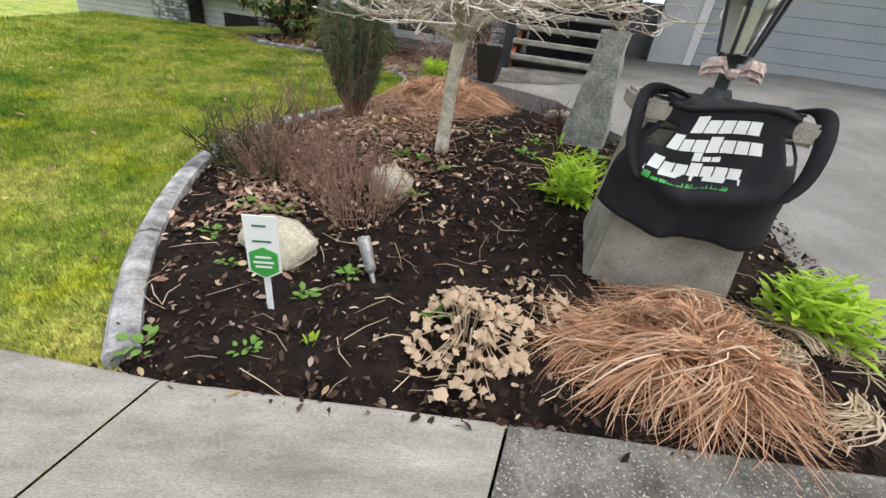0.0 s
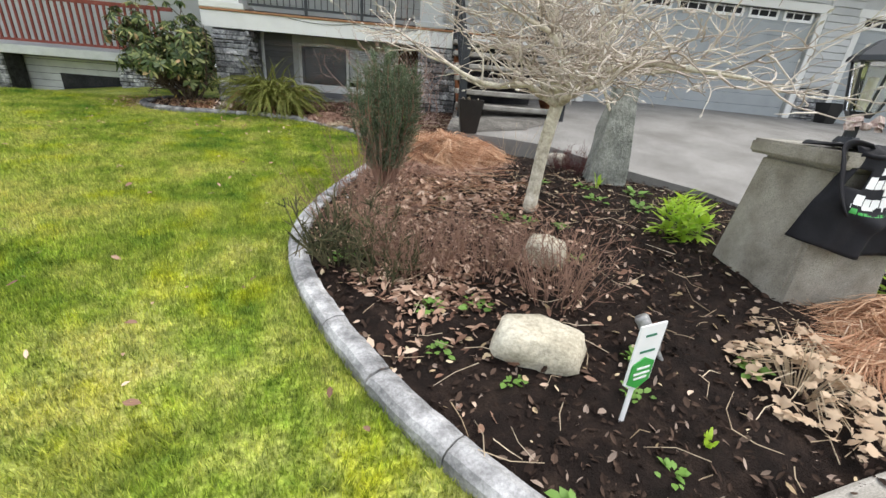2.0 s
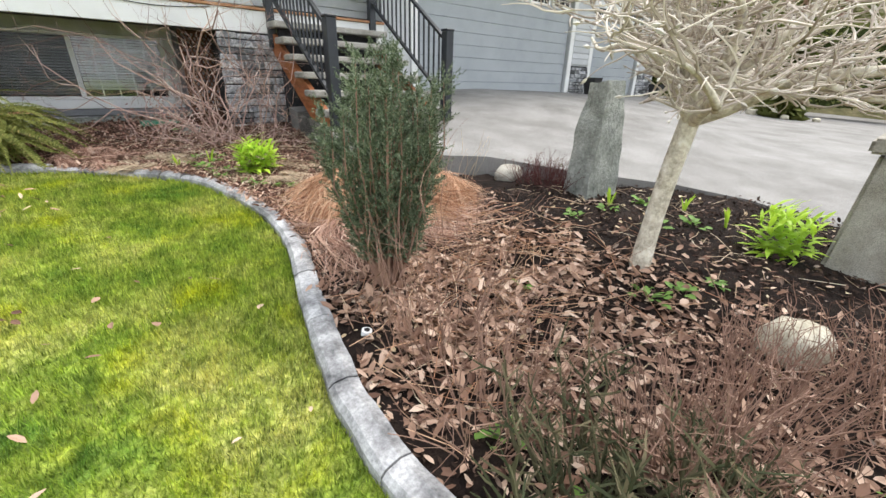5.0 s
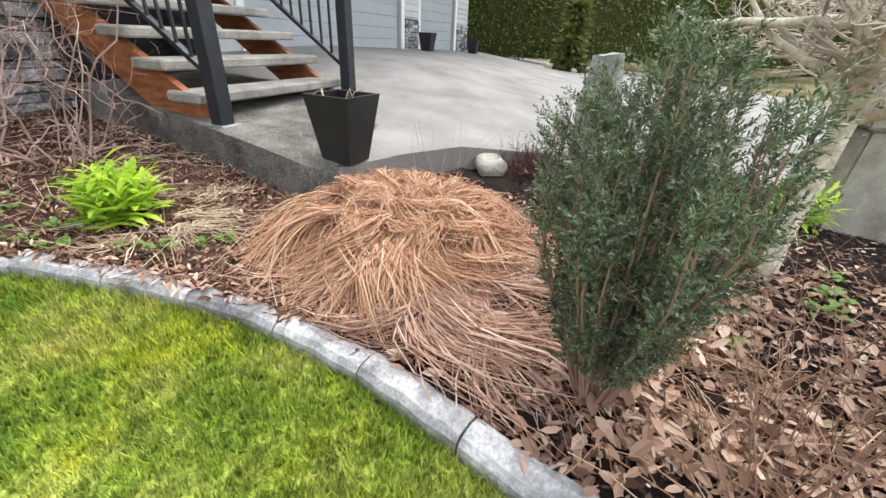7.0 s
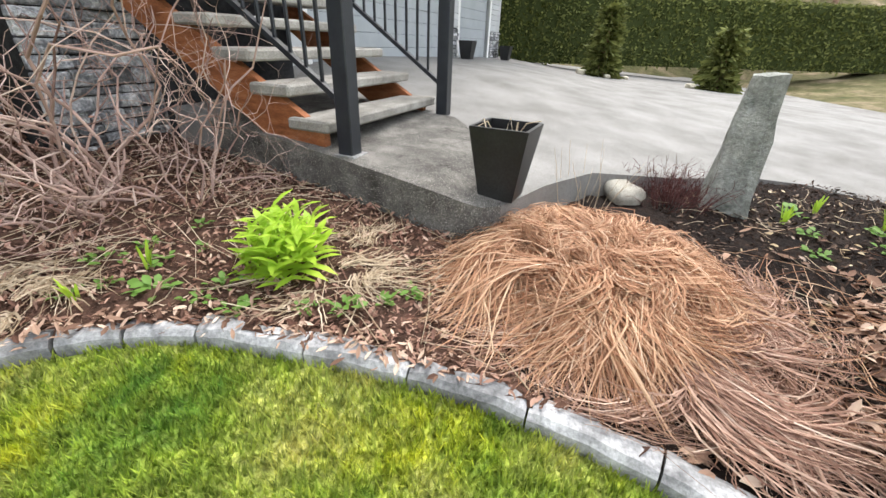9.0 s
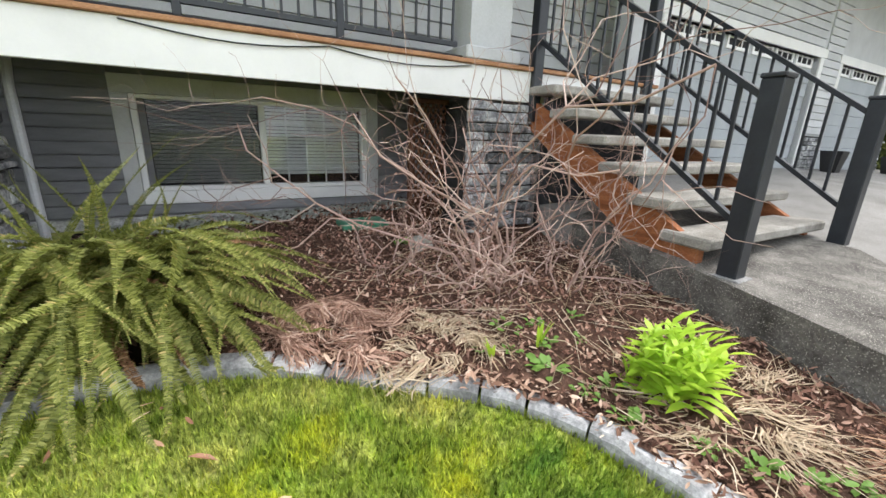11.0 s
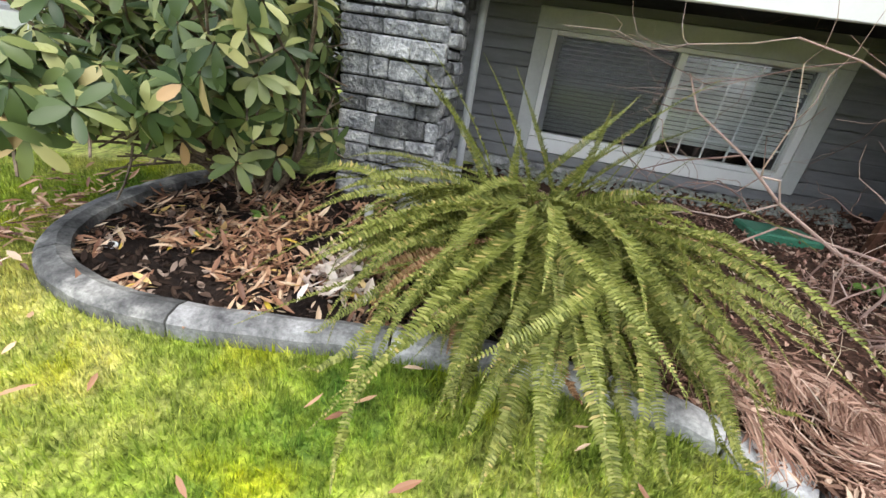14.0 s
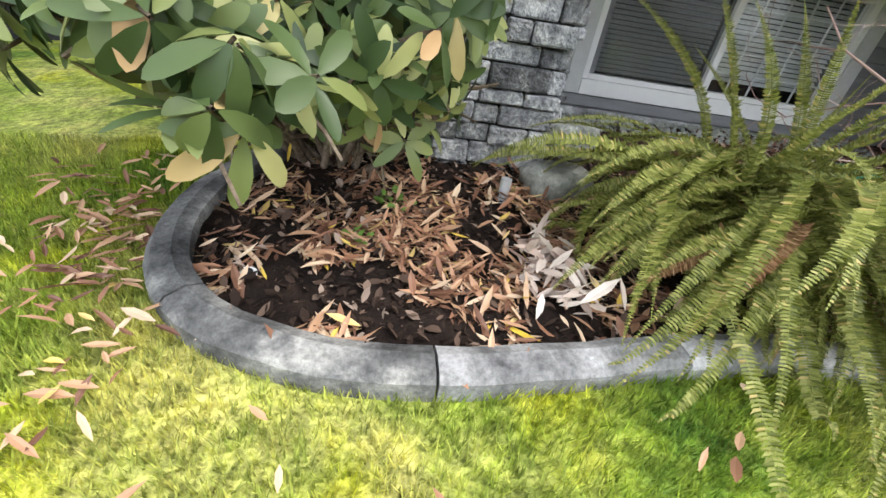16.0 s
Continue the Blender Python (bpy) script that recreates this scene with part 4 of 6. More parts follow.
def drape(s, u, k=0.0):
    """The front of the bag: s across (-1 to 1), u from the rim over the cap down to the hem."""
    half = float(np.interp(u, [0, 0.12, 0.3, 0.55, 1], [0.225, 0.235, 0.285, 0.33, 0.355]))
    wrap = max(0.0, abs(s) - 0.72) / 0.28
    y = -0.302 - 0.035 * smooth(u * 1.6) + wrap * wrap * (0.05 + 0.10 * u)
    y += 0.020 * u * math.sin(s * 7.0 + 0.8) + 0.010 * u * math.sin(s * 15.0 + u * 3)
    sag = u - 0.66 + 0.22 * s * s
    y -= 0.030 * math.exp(-(sag / 0.07) ** 2) * (1 - s * s)
    hem = 0.375 + 0.055 * s * s + 0.006 * math.sin(s * 6)
    rim = 0.905 + 0.018 * math.sin(s * 3.1 + 0.5)
    p = Vector((s * half, y - k, rim + (hem - rim) * u))
    return p + noise.noise_vector(p * 6.0) * 0.010


banner = thing("draped_bag", PED, "black cloth bag with white printing hung over the pedestal", "bag")
g = Geo()
NV, NU = 40, 26
for j in range(NU + 1):
    for i in range(NV + 1):
        g.v.append(drape(-1 + 2 * i / NV, j / NU))
hole = lambda i, j: 4 <= j <= 8 and (i in (2, 3, 4, 5) or i in (35, 36, 37))
for j in range(NU):
    for i in range(NV):
        if not hole(i, j):
            q = j * (NV + 1) + i
            g.f.append((q, q + 1, q + NV + 2, q + NV + 1))
# the back of the rim, folded over the cap
for dy, dz in ((0.05, 0.015), (0.14, 0.008), (0.26, 0.004)):
    row = len(g.v)
    for i in range(NV + 1):
        s_ = -1 + 2 * i / NV
        g.v.append((s_ * (0.225 + 0.3 * dy * abs(s_)), -0.29 + dy + 0.02 * math.sin(i * 0.6), 0.897 + dz + 0.010 * math.sin(i * 0.9 + dy * 20)))
    prev = 0 if dy == 0.05 else row - NV - 1
    for i in range(NV):
        g.f.append((prev + i + 1, prev + i, row + i, row + i + 1))
cloth = part("cloth", g, M_CLOTH, banner, "", True)
so = cloth.modifiers.new("thickness", 'SOLIDIFY')
so.thickness = 0.004
for sgn in (-1, 1):
    loop = [Vector((sgn * a, b, c)) for a, b, c in ((0.17, -0.27, 0.915), (0.26, -0.25, 0.935), (0.31, -0.25, 0.91), (0.32, -0.29, 0.84), (0.318, -0.318, 0.74), (0.295, -0.342, 0.66), (0.25, -0.352, 0.60))]
    g = Geo().ribbon([Vector(p) for p in chaikin(loop, 2)], [0.03] * len(chaikin(loop, 2)), (sgn * 0.75, -0.25, 0.35))
    st = part("strap", g, M_CLOTH, banner, "", True)
    so = st.modifiers.new("thickness", 'SOLIDIFY')
    so.thickness = 0.006
fold = Geo().tube([drape(-0.95 + 1.9 * q / 16, 0.02, 0.004) for q in range(17)], 0.012, 8)
part("folded_rim", fold, M_CLOTH, banner, "", True)


def print_bar(a0, a1, u0, u1, material):
    """A strip of print lying 4 mm proud on the front of the cloth."""
    g = Geo()
    n = 6
    for i in range(n + 1):
        for j in range(4):
            g.v.append(drape(a0 + (a1 - a0) * i / n, u0 + (u1 - u0) * j / 3, 0.005))
    for i in range(n):
        for j in range(3):
            g.f.append((4 * i + j, 4 * i + j + 4, 4 * i + j + 5, 4 * i + j + 1))
    return part("print_mark", g, material, cloth)


def word_row(a0, a1, u0, u1, count, material=M_SIGNW):
    """A line of print as plain bars, a taller one first."""
    w = (a1 - a0) / count
    for i in range(count):
        lift = 0.028 if i == 0 else 0.022 if i == 3 and count == 7 else 0.0
        print_bar(a0 + i * w + 0.008, a0 + (i + 1) * w - 0.008, u0 - lift, u1, material)


word_row(-0.50, 0.40, 0.10, 0.185, 5)
word_row(-0.68, 0.48, 0.23, 0.315, 7)
word_row(-0.30, 0.04, 0.345, 0.38, 3)
word_row(-0.74, 0.30, 0.415, 0.49, 7)
word_row(-0.76, 0.32, 0.515, 0.525, 1)
word_row(-0.74, 0.22, 0.55, 0.575, 10, M_SIGNG)

lantern = thing("post_lantern", PED @ pose(0.02, 0.02, 0.91), "black hexagonal lantern with a plaid ribbon on the pedestal", "lantern")
g = Geo()


def ring(r0, z0, r1, z1, n=6):
    vs = [(r * math.cos(2 * math.pi * k / n), r * math.sin(2 * math.pi * k / n), z) for r, z in ((r0, z0), (r1, z1)) for k in range(n)]
    fs = [(k, (k + 1) % n, n + (k + 1) % n, n + k) for k in range(n)] + [tuple(range(n))[::-1], tuple(n + k for k in range(n))]
    return vs, fs


for a in ((0.06, 0, 0.045, 0.03), (0.028, 0.03, 0.028, 0.13), (0.05, 0.13, 0.065, 0.16)):
    g.add(*ring(*a))
part("stem", g, M_BLACK, lantern)
g = Geo()
for k in range(6):
    c, s_ = math.cos(math.pi * k / 3), math.sin(math.pi * k / 3)
    part("cage_bar", Geo().tube([(0.064 * c, 0.064 * s_, 0.16), (0.115 * c, 0.115 * s_, 0.40)], 0.008, 4), M_BLACK, lantern)
part("glass", Geo().add(*ring(0.058, 0.165, 0.106, 0.395)), M_LAMPGLASS, lantern)
part("lamp_tube", Geo().tube([(0, 0, 0.17), (0, 0, 0.33)], 0.022, 10), M_BULB, lantern)
g = Geo().add(*ring(0.145, 0.40, 0.14, 0.425)).add(*ring(0.138, 0.425, 0.05, 0.50)).add(*ring(0.03, 0.50, 0.012, 0.55))
part("roof", g, M_BLACK, lantern)
g = Geo()
for sgn in (1, -1):
    for lift in (0.0, 0.025):
        pts = [(sgn * 0.01, -0.05, 0.09), (sgn * 0.05, -0.07, 0.11 + lift), (sgn * 0.10, -0.06, 0.10 + lift), (sgn * 0.12, -0.05, 0.08 + lift), (sgn * 0.06, -0.06, 0.075)]
        g.ribbon(pts, [0.008, 0.02, 0.021, 0.018, 0.010], (0.1, 0.5, 0.9))
g.box(-0.02, 0.02, -0.08, -0.04, 0.07, 0.11, None, 0.01)
part("ribbon", g, M_RIBBON, lantern, "plaid ribbon tied in a bow")


# ---------------------------------------------------------------- stones
def standing_stone():
    x, y = 1.24, 3.60
    bm = bmesh.new()
    bmesh.ops.create_cube(bm, size=1.0)
    bmesh.ops.subdivide_edges(bm, edges=list(bm.edges), cuts=7, use_grid_fill=True)
    for v in bm.verts:
        t = v.co.z + 0.5
        w = 0.39 - 0.20 * t + (0.02 if t > 0.93 else 0)
        d = 0.30 - 0.10 * t
        c = Vector((v.co.x * w, v.co.y * d, t * 1.02 - 0.1))
        c.x += 0.015 * t
        c += noise.noise_vector(c * 5) * 0.028 + noise.noise_vector(c * 15) * 0.01
        v.co = c
    ob = part("standing_stone", bm, M_STONE)
    ob.matrix_basis = pose(x, y, h_bed(x, y), 0, 0, -25)
    tagged(ob, "upright grey-green standing stone at the driveway edge", "stone")


standing_stone()


def rock(name, x, y, w, d, h, yaw, seed, label, sink=0.3, material=M_ROCK):
    ob = part(name, boulder(w, d, h, seed), material, None, "", True)
    ob.matrix_basis = pose(x, y, h_bed(x, y) + h * (0.5 - sink), 0, 0, yaw)
    tagged(ob, label, "rock")
    return ob


rock("boulder", -0.825, 1.62, 0.385, 0.26, 0.185, -35, 1.0, "smooth pale boulder half sunk in the dark soil", 0.2)
rock("boulder", -0.36, 2.27, 0.26, 0.2, 0.2, -40, 4.2, "small pale angular rock near the tree", 0.22)
rock("boulder", 1.2, 4.36, 0.34, 0.22, 0.17, 10, 7.7, "pale grey rock behind the dry grass", 0.25, M_AGG)
rock("boulder", 0.15, 8.3, 0.22, 0.12, 0.14, 10, 9.1, "low grey stone at the foot of the wall", 0.2, M_STONE)
for i, (dx, dz, w) in enumerate(((0.0, 0.0, 0.34), (0.02, 0.13, 0.24))):
    p = at_house(-3.72 + dx, 1.72)
    ob = part("stacked_stone", boulder(w, w * 0.7, 0.17, 12 + i), M_STONE, None, "", True)
    ob.matrix_basis = pose(p.x, p.y, h_bed(p.x, p.y) + 0.07 + dz + 0.09 * i, 0, 0, 20 * i)
    tagged(ob, "weathered grey stone stacked at the foot of the pier", "rock", "stacked stones by the pier")


# ---------------------------------------------------------------- small fixtures
def lawn_sign():
    th = thing("garden_sign", pose(-0.72, 1.2, h_bed(-0.72, 1.2), 0, 0, 3), "small white lawn sign with a green arrow panel on a stake", "sign")
    part("stake", Geo().box(-0.013, 0.013, 0.004, 0.010, -0.06, 0.30, None, 0.002), M_SIGNW, th)
    w = 0.062
    prof = [(-w, 0.44), (w, 0.44), (w, 0.20), (0.0, 0.165), (-w, 0.20)]
    n = len(prof)
    vs = [(a, d, b) for d in (-0.003, 0.003) for a, b in prof]
    board = part("board", Geo().add(vs, [tuple(range(n)), tuple(range(2 * n - 1, n - 1, -1))] + [(i, n + i, n + (i + 1) % n, (i + 1) % n) for i in range(n)]), M_SIGNW, th)
    gp = [(-0.052, 0.285), (0.0, 0.31), (0.052, 0.285), (0.052, 0.205), (0.0, 0.175), (-0.052, 0.205)]
    vs = [(a, d, b) for d in (-0.0075, -0.0035) for a, b in gp]
    n = 6
    part("green_panel", Geo().add(vs, [tuple(range(n)), tuple(range(2 * n - 1, n - 1, -1))] + [(i, n + i, n + (i + 1) % n, (i + 1) % n) for i in range(n)]), M_SIGNG, board, "green arrow-shaped panel")
    for zz, a, b in ((0.268, -0.03, 0.03), (0.245, -0.038, 0.038), (0.225, -0.032, 0.03), (0.40, -0.03, 0.02), (0.335, -0.035, 0.035)):
        y0 = -0.0105 if zz < 0.3 else -0.006
        part("print_bar", Geo().box(a, b, y0, y0 + 0.002, zz - 0.004, zz + 0.004), M_SIGNW if zz < 0.3 else M_GREENBOX, board)


lawn_sign()
sp = thing("garden_spotlight", pose(-0.33, 1.40, h_bed(-0.33, 1.40) + 0.02, -30, -22, 0), "small grey metal garden spotlight tilted in the soil", "spotlight")
part("body", Geo().tube([(0, 0, 0.03), (0, 0, 0.05), (0, 0, 0.19), (0, 0, 0.2)], [0.016, 0.026, 0.031, 0.027], 12), M_GREYMETAL, sp, "", True)
part("spike", Geo().tube([(0, 0, -0.08), (0, 0, 0.04)], [0.004, 0.014], 6), M_GREYMETAL, sp)
for x, y in ((-1.30, 3.83), (-3.62, 8.55)):
    d = thing("valve_cap", pose(x, y, h_bed(x, y) + 0.022, 8, 6, 0), "small round white-ringed sprinkler cap in the litter", "sprinkler")
    part("cap", Geo().tube([(0, 0, -0.02), (0, 0, 0.008)], 0.024, 14), M_SIGNW, d)
    part("centre", Geo().tube([(0, 0, 0.004), (0, 0, 0.012)], 0.013, 12), M_POT, d)
p = at_house(-1.45, 2.5)
bx = thing("irrigation_box", pose(p.x, p.y, h_bed(p.x, p.y) + 0.02, 0, 0, HOUSE_YAW), "green plastic irrigation box lid in the bed", "valve box")
part("lid", Geo().box(-0.22, 0.22, -0.14, 0.14, -0.05, 0.035, None, 0.012), M_GREENBOX, bx)
part("handle", Geo().tube([(-0.05, 0, 0.03), (-0.03, 0, 0.055), (0.03, 0, 0.055), (0.05, 0, 0.03)], 0.008, 6), M_GREENBOX, bx)
dr = thing("drain_stub", pose(-2.58, 8.98, h_bed(-2.58, 8.98)), "short grey drain stub standing in the leaf litter", "pipe")
part("tube", Geo().tube([(0, 0, -0.05), (0.005, 0, 0.12)], 0.025, 12), M_PIPE, dr)


# ---------------------------------------------------------------- plants
def rand_dir(r, up=0.0):
    a = r.uniform(0, 2 * math.pi)
    z = r.uniform(-1, 1)
    c = math.sqrt(1 - z * z)
    return Vector((c * math.cos(a), c * math.sin(a), z + up)).normalized()


def wander(r, p, d, length, steps, wob, lift=0.0):
    """A crooked line of points from p along d."""
    pts = [Vector(p)]
    d = Vector(d).normalized()
    for _ in range(steps):
        d = (d + rand_dir(r) * wob + Vector((0, 0, lift))).normalized()
        pts.append(pts[-1] + d * (length / steps))
    return pts, d


def tree():
    r = random.Random(21)
    base = Vector((-0.06, 2.94, h_bed(-0.06, 2.94)))
    th = thing("ornamental_tree", Matrix.Translation(base), "small bare ornamental tree with pale lichened bark and wide tangled branches", "tree")
    trunk = Geo()
    tp = [Vector((0, 0, -0.08)), Vector((0.0, 0.0, 0.03)), Vector((0.010, -0.01, 0.25)), Vector((0.015, -0.03, 0.5)), Vector((0.04, -0.06, 0.76)), Vector((0.045, -0.075, 0.88))]
    trunk.tube([Vector(p) for p in chaikin(tp, 2)], list(np.interp(np.linspace(0, 1, len(chaikin(tp, 2))), [0, 0.15, 0.4, 0.8, 1], [0.08, 0.058, 0.047, 0.046, 0.05])), 12)
    twigs, buds = Geo(), Geo()
    top = tp[-1]

    def floor_of(q):
        return 0.82 + 0.34 * smooth(q.y / 0.5) + (0.22 * smooth(q.y / 0.4) if q.x > 0.05 else 0.0)

    def twig(p, d, length, rad, depth):
        pts, dd = wander(r, p, d, length, 5, 0.34, 0.02)
        if any(q.z < floor_of(q) for q in pts):
            return
        twigs.tube(pts, [rad, rad * 0.88, rad * 0.75, rad * 0.62, rad * 0.5, rad * 0.38], 4, False)
        if depth:
            for _ in range(3):
                i = r.randrange(1, 6)
                nd = dd + rand_dir(r) * 1.1
                nd.z = nd.z * 0.45 + 0.1
                twig(pts[i], nd, length * r.uniform(0.45, 0.8), rad * 0.66, depth - 1)
        elif r.random() < 0.5:
            e = pts[-1]
            buds.tube([e, e + dd * 0.009, e + dd * 0.024], [0.003, 0.006, 0.001], 4, False)

    for i in range(13):
        a = i * 2.4 + r.uniform(-0.3, 0.3)
        high = i > 9 or (i > 0 and math.sin(a) > 0.15)
        d = Vector((math.cos(a), math.sin(a), r.uniform(0.25, 0.85) if not high else 1.5)).normalized()
        length = r.uniform(0.75, 1.25) if not high else 0.7
        pts, dd = wander(r, top - Vector((0, 0, 0.14 * r.random())), d, length * 0.35, 3, 0.15)
        d2 = Vector((dd.x, dd.y, dd.z * (0.25 if not high else 0.8)))
        more, dd = wander(r, pts[-1], d2, length * 0.75, 6, 0.33, 0.0)
        pts += more[1:]
        pts = [Vector((p.x, p.y, max(p.z, floor_of(p) - 0.02 + 0.08 * math.sin(p.x * 9 + p.y * 7)) if k > 1 else p.z)) for k, p in enumerate(pts)]
        if i == 0:
            bow = [Vector(p) for p in ((0.04, -0.07, 0.86), (0.0, -0.03, 1.0), (0.03, 0.03, 1.12), (0.10, 0.12, 1.15), (0.19, 0.25, 1.13), (0.31, 0.40, 1.14), (0.41, 0.52, 1.12), (0.50, 0.60, 1.2))]
            pts = [Vector(p) for p in chaikin(bow, 1)]
        r0 = r.uniform(0.023, 0.036) if i else 0.037
        limb = Geo().tube(pts, [r0 * (1 - 0.8 * q / (len(pts) - 1)) for q in range(len(pts))], 7, False)
        part("limb", limb, M_BARK, th, "", True)
        for q in range(2, len(pts)):
            for _ in range(2):
                nd = (pts[q] - pts[q - 1]).normalized() + rand_dir(r) * 1.1
                nd.z = nd.z * 0.4 + 0.08
                twig(pts[q], nd, r.uniform(0.22, 0.46), 0.0105 - 0.0005 * q, 2)
    part("trunk", trunk, M_BARK, th, "", True)
    part("twig_spray", twigs, M_TREETWIG, th, "", False, "stuff")
    part("bud_spray", buds, M_BUD, th, "", False, "stuff")


tree()


def conifer():
    r = random.Random(5)
    base = Vector((-0.95, 4.01, h_bed(-0.95, 4.01)))
    th = thing("evergreen_shrub", Matrix.Translation(base), "upright blue-green evergreen shrub with feathery foliage", "shrub")
    for i in range(74):
        fol = Geo()
        a = r.uniform(0, 2 * math.pi)
        q = math.sqrt(r.random())
        topz = r.uniform(0.72, 1.02) if q > 0.5 else r.uniform(0.88, 1.14)
        spread = r.uniform(0.24, 0.315)
        c, s_ = math.cos(a) * q, math.sin(a) * q
        pts = [Vector((0.05 * c, 0.05 * s_, 0.0)), Vector((0.16 * c, 0.16 * s_, 0.33 * topz)), Vector((spread * c, spread * s_, 0.72 * topz)), Vector((spread * 0.96 * c, spread * 0.96 * s_, topz))]
        stem = part("stem", Geo().tube(pts, [0.008, 0.006, 0.004, 0.002], 4, False), M_DRYSTEM, th)
        line = [Vector(p) for p in chaikin(pts, 2)]
        for j in range(54):
            t = 1 - 0.72 * r.random() ** 0.8 if j else 1.0
            k = t * (len(line) - 1)
            n0 = min(int(k), len(line) - 2)
            p = line[n0].lerp(line[n0 + 1], k - n0)
            out = (rand_dir(r) * 0.75 + Vector((c, s_, 0)) * 0.55 + Vector((0, 0, 0.95))).normalized()
            ln = r.uniform(0.05, 0.11)
            side = out.cross(rand_dir(r)).normalized()
            flat = out.cross(side)
            for m in range(24):
                u = (m + r.random()) / 24
                w = r.uniform(0, 2 * math.pi)
                o = (side * math.cos(w) + flat * math.sin(w) * 0.7 + out * 0.9).normalized()
                nl = r.uniform(0.012, 0.022) * (1.15 - 0.5 * u)
                wd = o.cross(rand_dir(r)).normalized() * r.uniform(0.0014, 0.0026)
                b = p + out * ln * u
                fol.add([b - wd * 0.5, b + wd * 0.5, b + o * nl * 0.6 + wd, b + o * nl, b + o * nl * 0.6 - wd], [(0, 1, 2, 3, 4)])
        part("foliage", fol, M_CONIFER, stem, "", False, "stuff")


conifer()


def tussock(name, x, y, rad, high, count, seed, label, material=M_STRAW, flat=(1.0, 1.0), zoff=0.0, crown=(0.0, 0.0), wide=1.0, wild=1.0, spill=False):
    """A clump of collapsed dry grass: tufts of long blades that fall over from the crown and lie tangled on the ground."""
    r = random.Random(seed)
    z0 = h_bed(x, y) + zoff
    th = thing(name, Matrix.Translation((x, y, h_bed(x, y))), label, "ornamental grass")
    tufts = max(12, count // 45)
    for k in range(tufts):
        g = Geo()
        ta, tq = r.uniform(0, 2 * math.pi), math.sqrt(r.random())
        tx, ty = crown[0] + 0.5 * rad * tq * math.cos(ta), crown[1] + 0.5 * rad * tq * math.sin(ta)
        a0 = ta + r.gauss(0, 1.2 - 0.7 * tq)
        turn = r.gauss(0, 0.55 * wild)
        wave = r.uniform(-0.12, 0.12) * rad * wild
        reach0 = rad * r.uniform(0.35, 0.9)
        top0 = high * r.uniform(0.45, 1.1) * (1 - 0.45 * tq * tq)
        for i in range(count // tufts):
            stray = 3.0 if r.random() < 0.12 * wild ** 1.5 else 1.0
            a = a0 + r.gauss(0, 0.16 * stray)
            reach = reach0 * r.uniform(0.75, 1.15)
            top = top0 * r.uniform(0.75, 1.12)
            bend = turn + r.gauss(0, 0.2 * stray)
            ox, oy = r.gauss(0, 0.022), r.gauss(0, 0.022)
            pts = []
            for t in (0.0, 0.17, 0.34, 0.5, 0.67, 0.84, 1.0):
                d = reach * t
                aa = a + bend * t
                side = wave * math.sin(t * 5.0)
                px = x + (tx + ox + d * math.cos(aa) - side * math.sin(aa)) * flat[0]
                py = y + (ty + oy + d * math.sin(aa) + side * math.cos(aa)) * flat[1]
                arch = top * (0.62 + 1.35 * t - 2.1 * t * t)
                gz_ = h_bed(px, py)
                pts.append(Vector((px, py, max(gz_ + 0.012 + 0.035 * r.random(), z0 * (1 - t) + gz_ * t + arch))) + rand_dir(r) * 0.007)
            if not spill and pts[-1].x < -0.25 and not inside(BED_POLY, np.array([pts[-1].x, pts[4].x]), np.array([pts[-1].y, pts[4].y])).all():
                continue
            w = r.uniform(0.0016, 0.0036) * wide
            g.ribbon(pts, [w, w, w, w, w, w * 0.7, w * 0.3], Vector((-math.sin(a), math.cos(a), r.uniform(-0.6, 0.6))))
        ob = part("tuft", g, material, th)
        ob.location = (-x, -y, -h_bed(x, y))
    return th


tussock("dry_grass_clump", 0.93, 1.02, 0.46, 0.24, 3200, 11, "collapsed rust-brown ornamental grass clump at the pedestal's foot", M_STRAW, (1.0, 0.85), 0.0, (0.0, 0.0), 1.0, 1.6)
tussock("dry_grass_clump", -0.10, 4.78, 0.74, 0.29, 7600, 12, "large collapsed rust-brown ornamental grass clump by the planter", M_STRAW, (0.98, 0.92), 0.05, (0.06, 0.06), 1.0, 1.9)
tussock("dry_grass_clump", 0.12, 5.02, 0.42, 0.30, 1500, 18, "second slumped hump of rust-brown ornamental grass", M_STRAW, (1.0, 1.0), 0.03, (0.0, 0.0), 1.0, 1.8)
tussock("dry_grass_clump", -0.36, 4.66, 0.80, 0.13, 3000, 16, "flattened tangle of faded pinkish blades beside the curb", M_PINKSTRAW, (1.0, 1.0), 0.0, (0.0, 0.0), 1.1, 1.5)
tussock("dry_grass_clump", 1.45, 1.02, 0.42, 0.12, 500, 13, "flattened pale dry blades at the driveway edge", M_PALESTRAW)
tussock("dry_grass_clump", -0.16, 6.1, 0.55, 0.06, 260, 14, "flattened pale dry stalks round the green clump", M_PALESTRAW)
tussock("dry_grass_clump", -1.06, 7.64, 0.42, 0.15, 800, 15, "bleached withered blades by the fern", M_PINKSTRAW, (1.0, 1.0), 0.0, (0.0, 0.0), 1.3, 2.2, True)
tussock("dry_grass_clump", -0.72, 7.25, 0.36, 0.08, 240, 17, "flattened bleached stalks lying over the edging", M_PALESTRAW, (1.0, 1.0), 0.0, (0.0, 0.0), 1.4, 2.0, True)


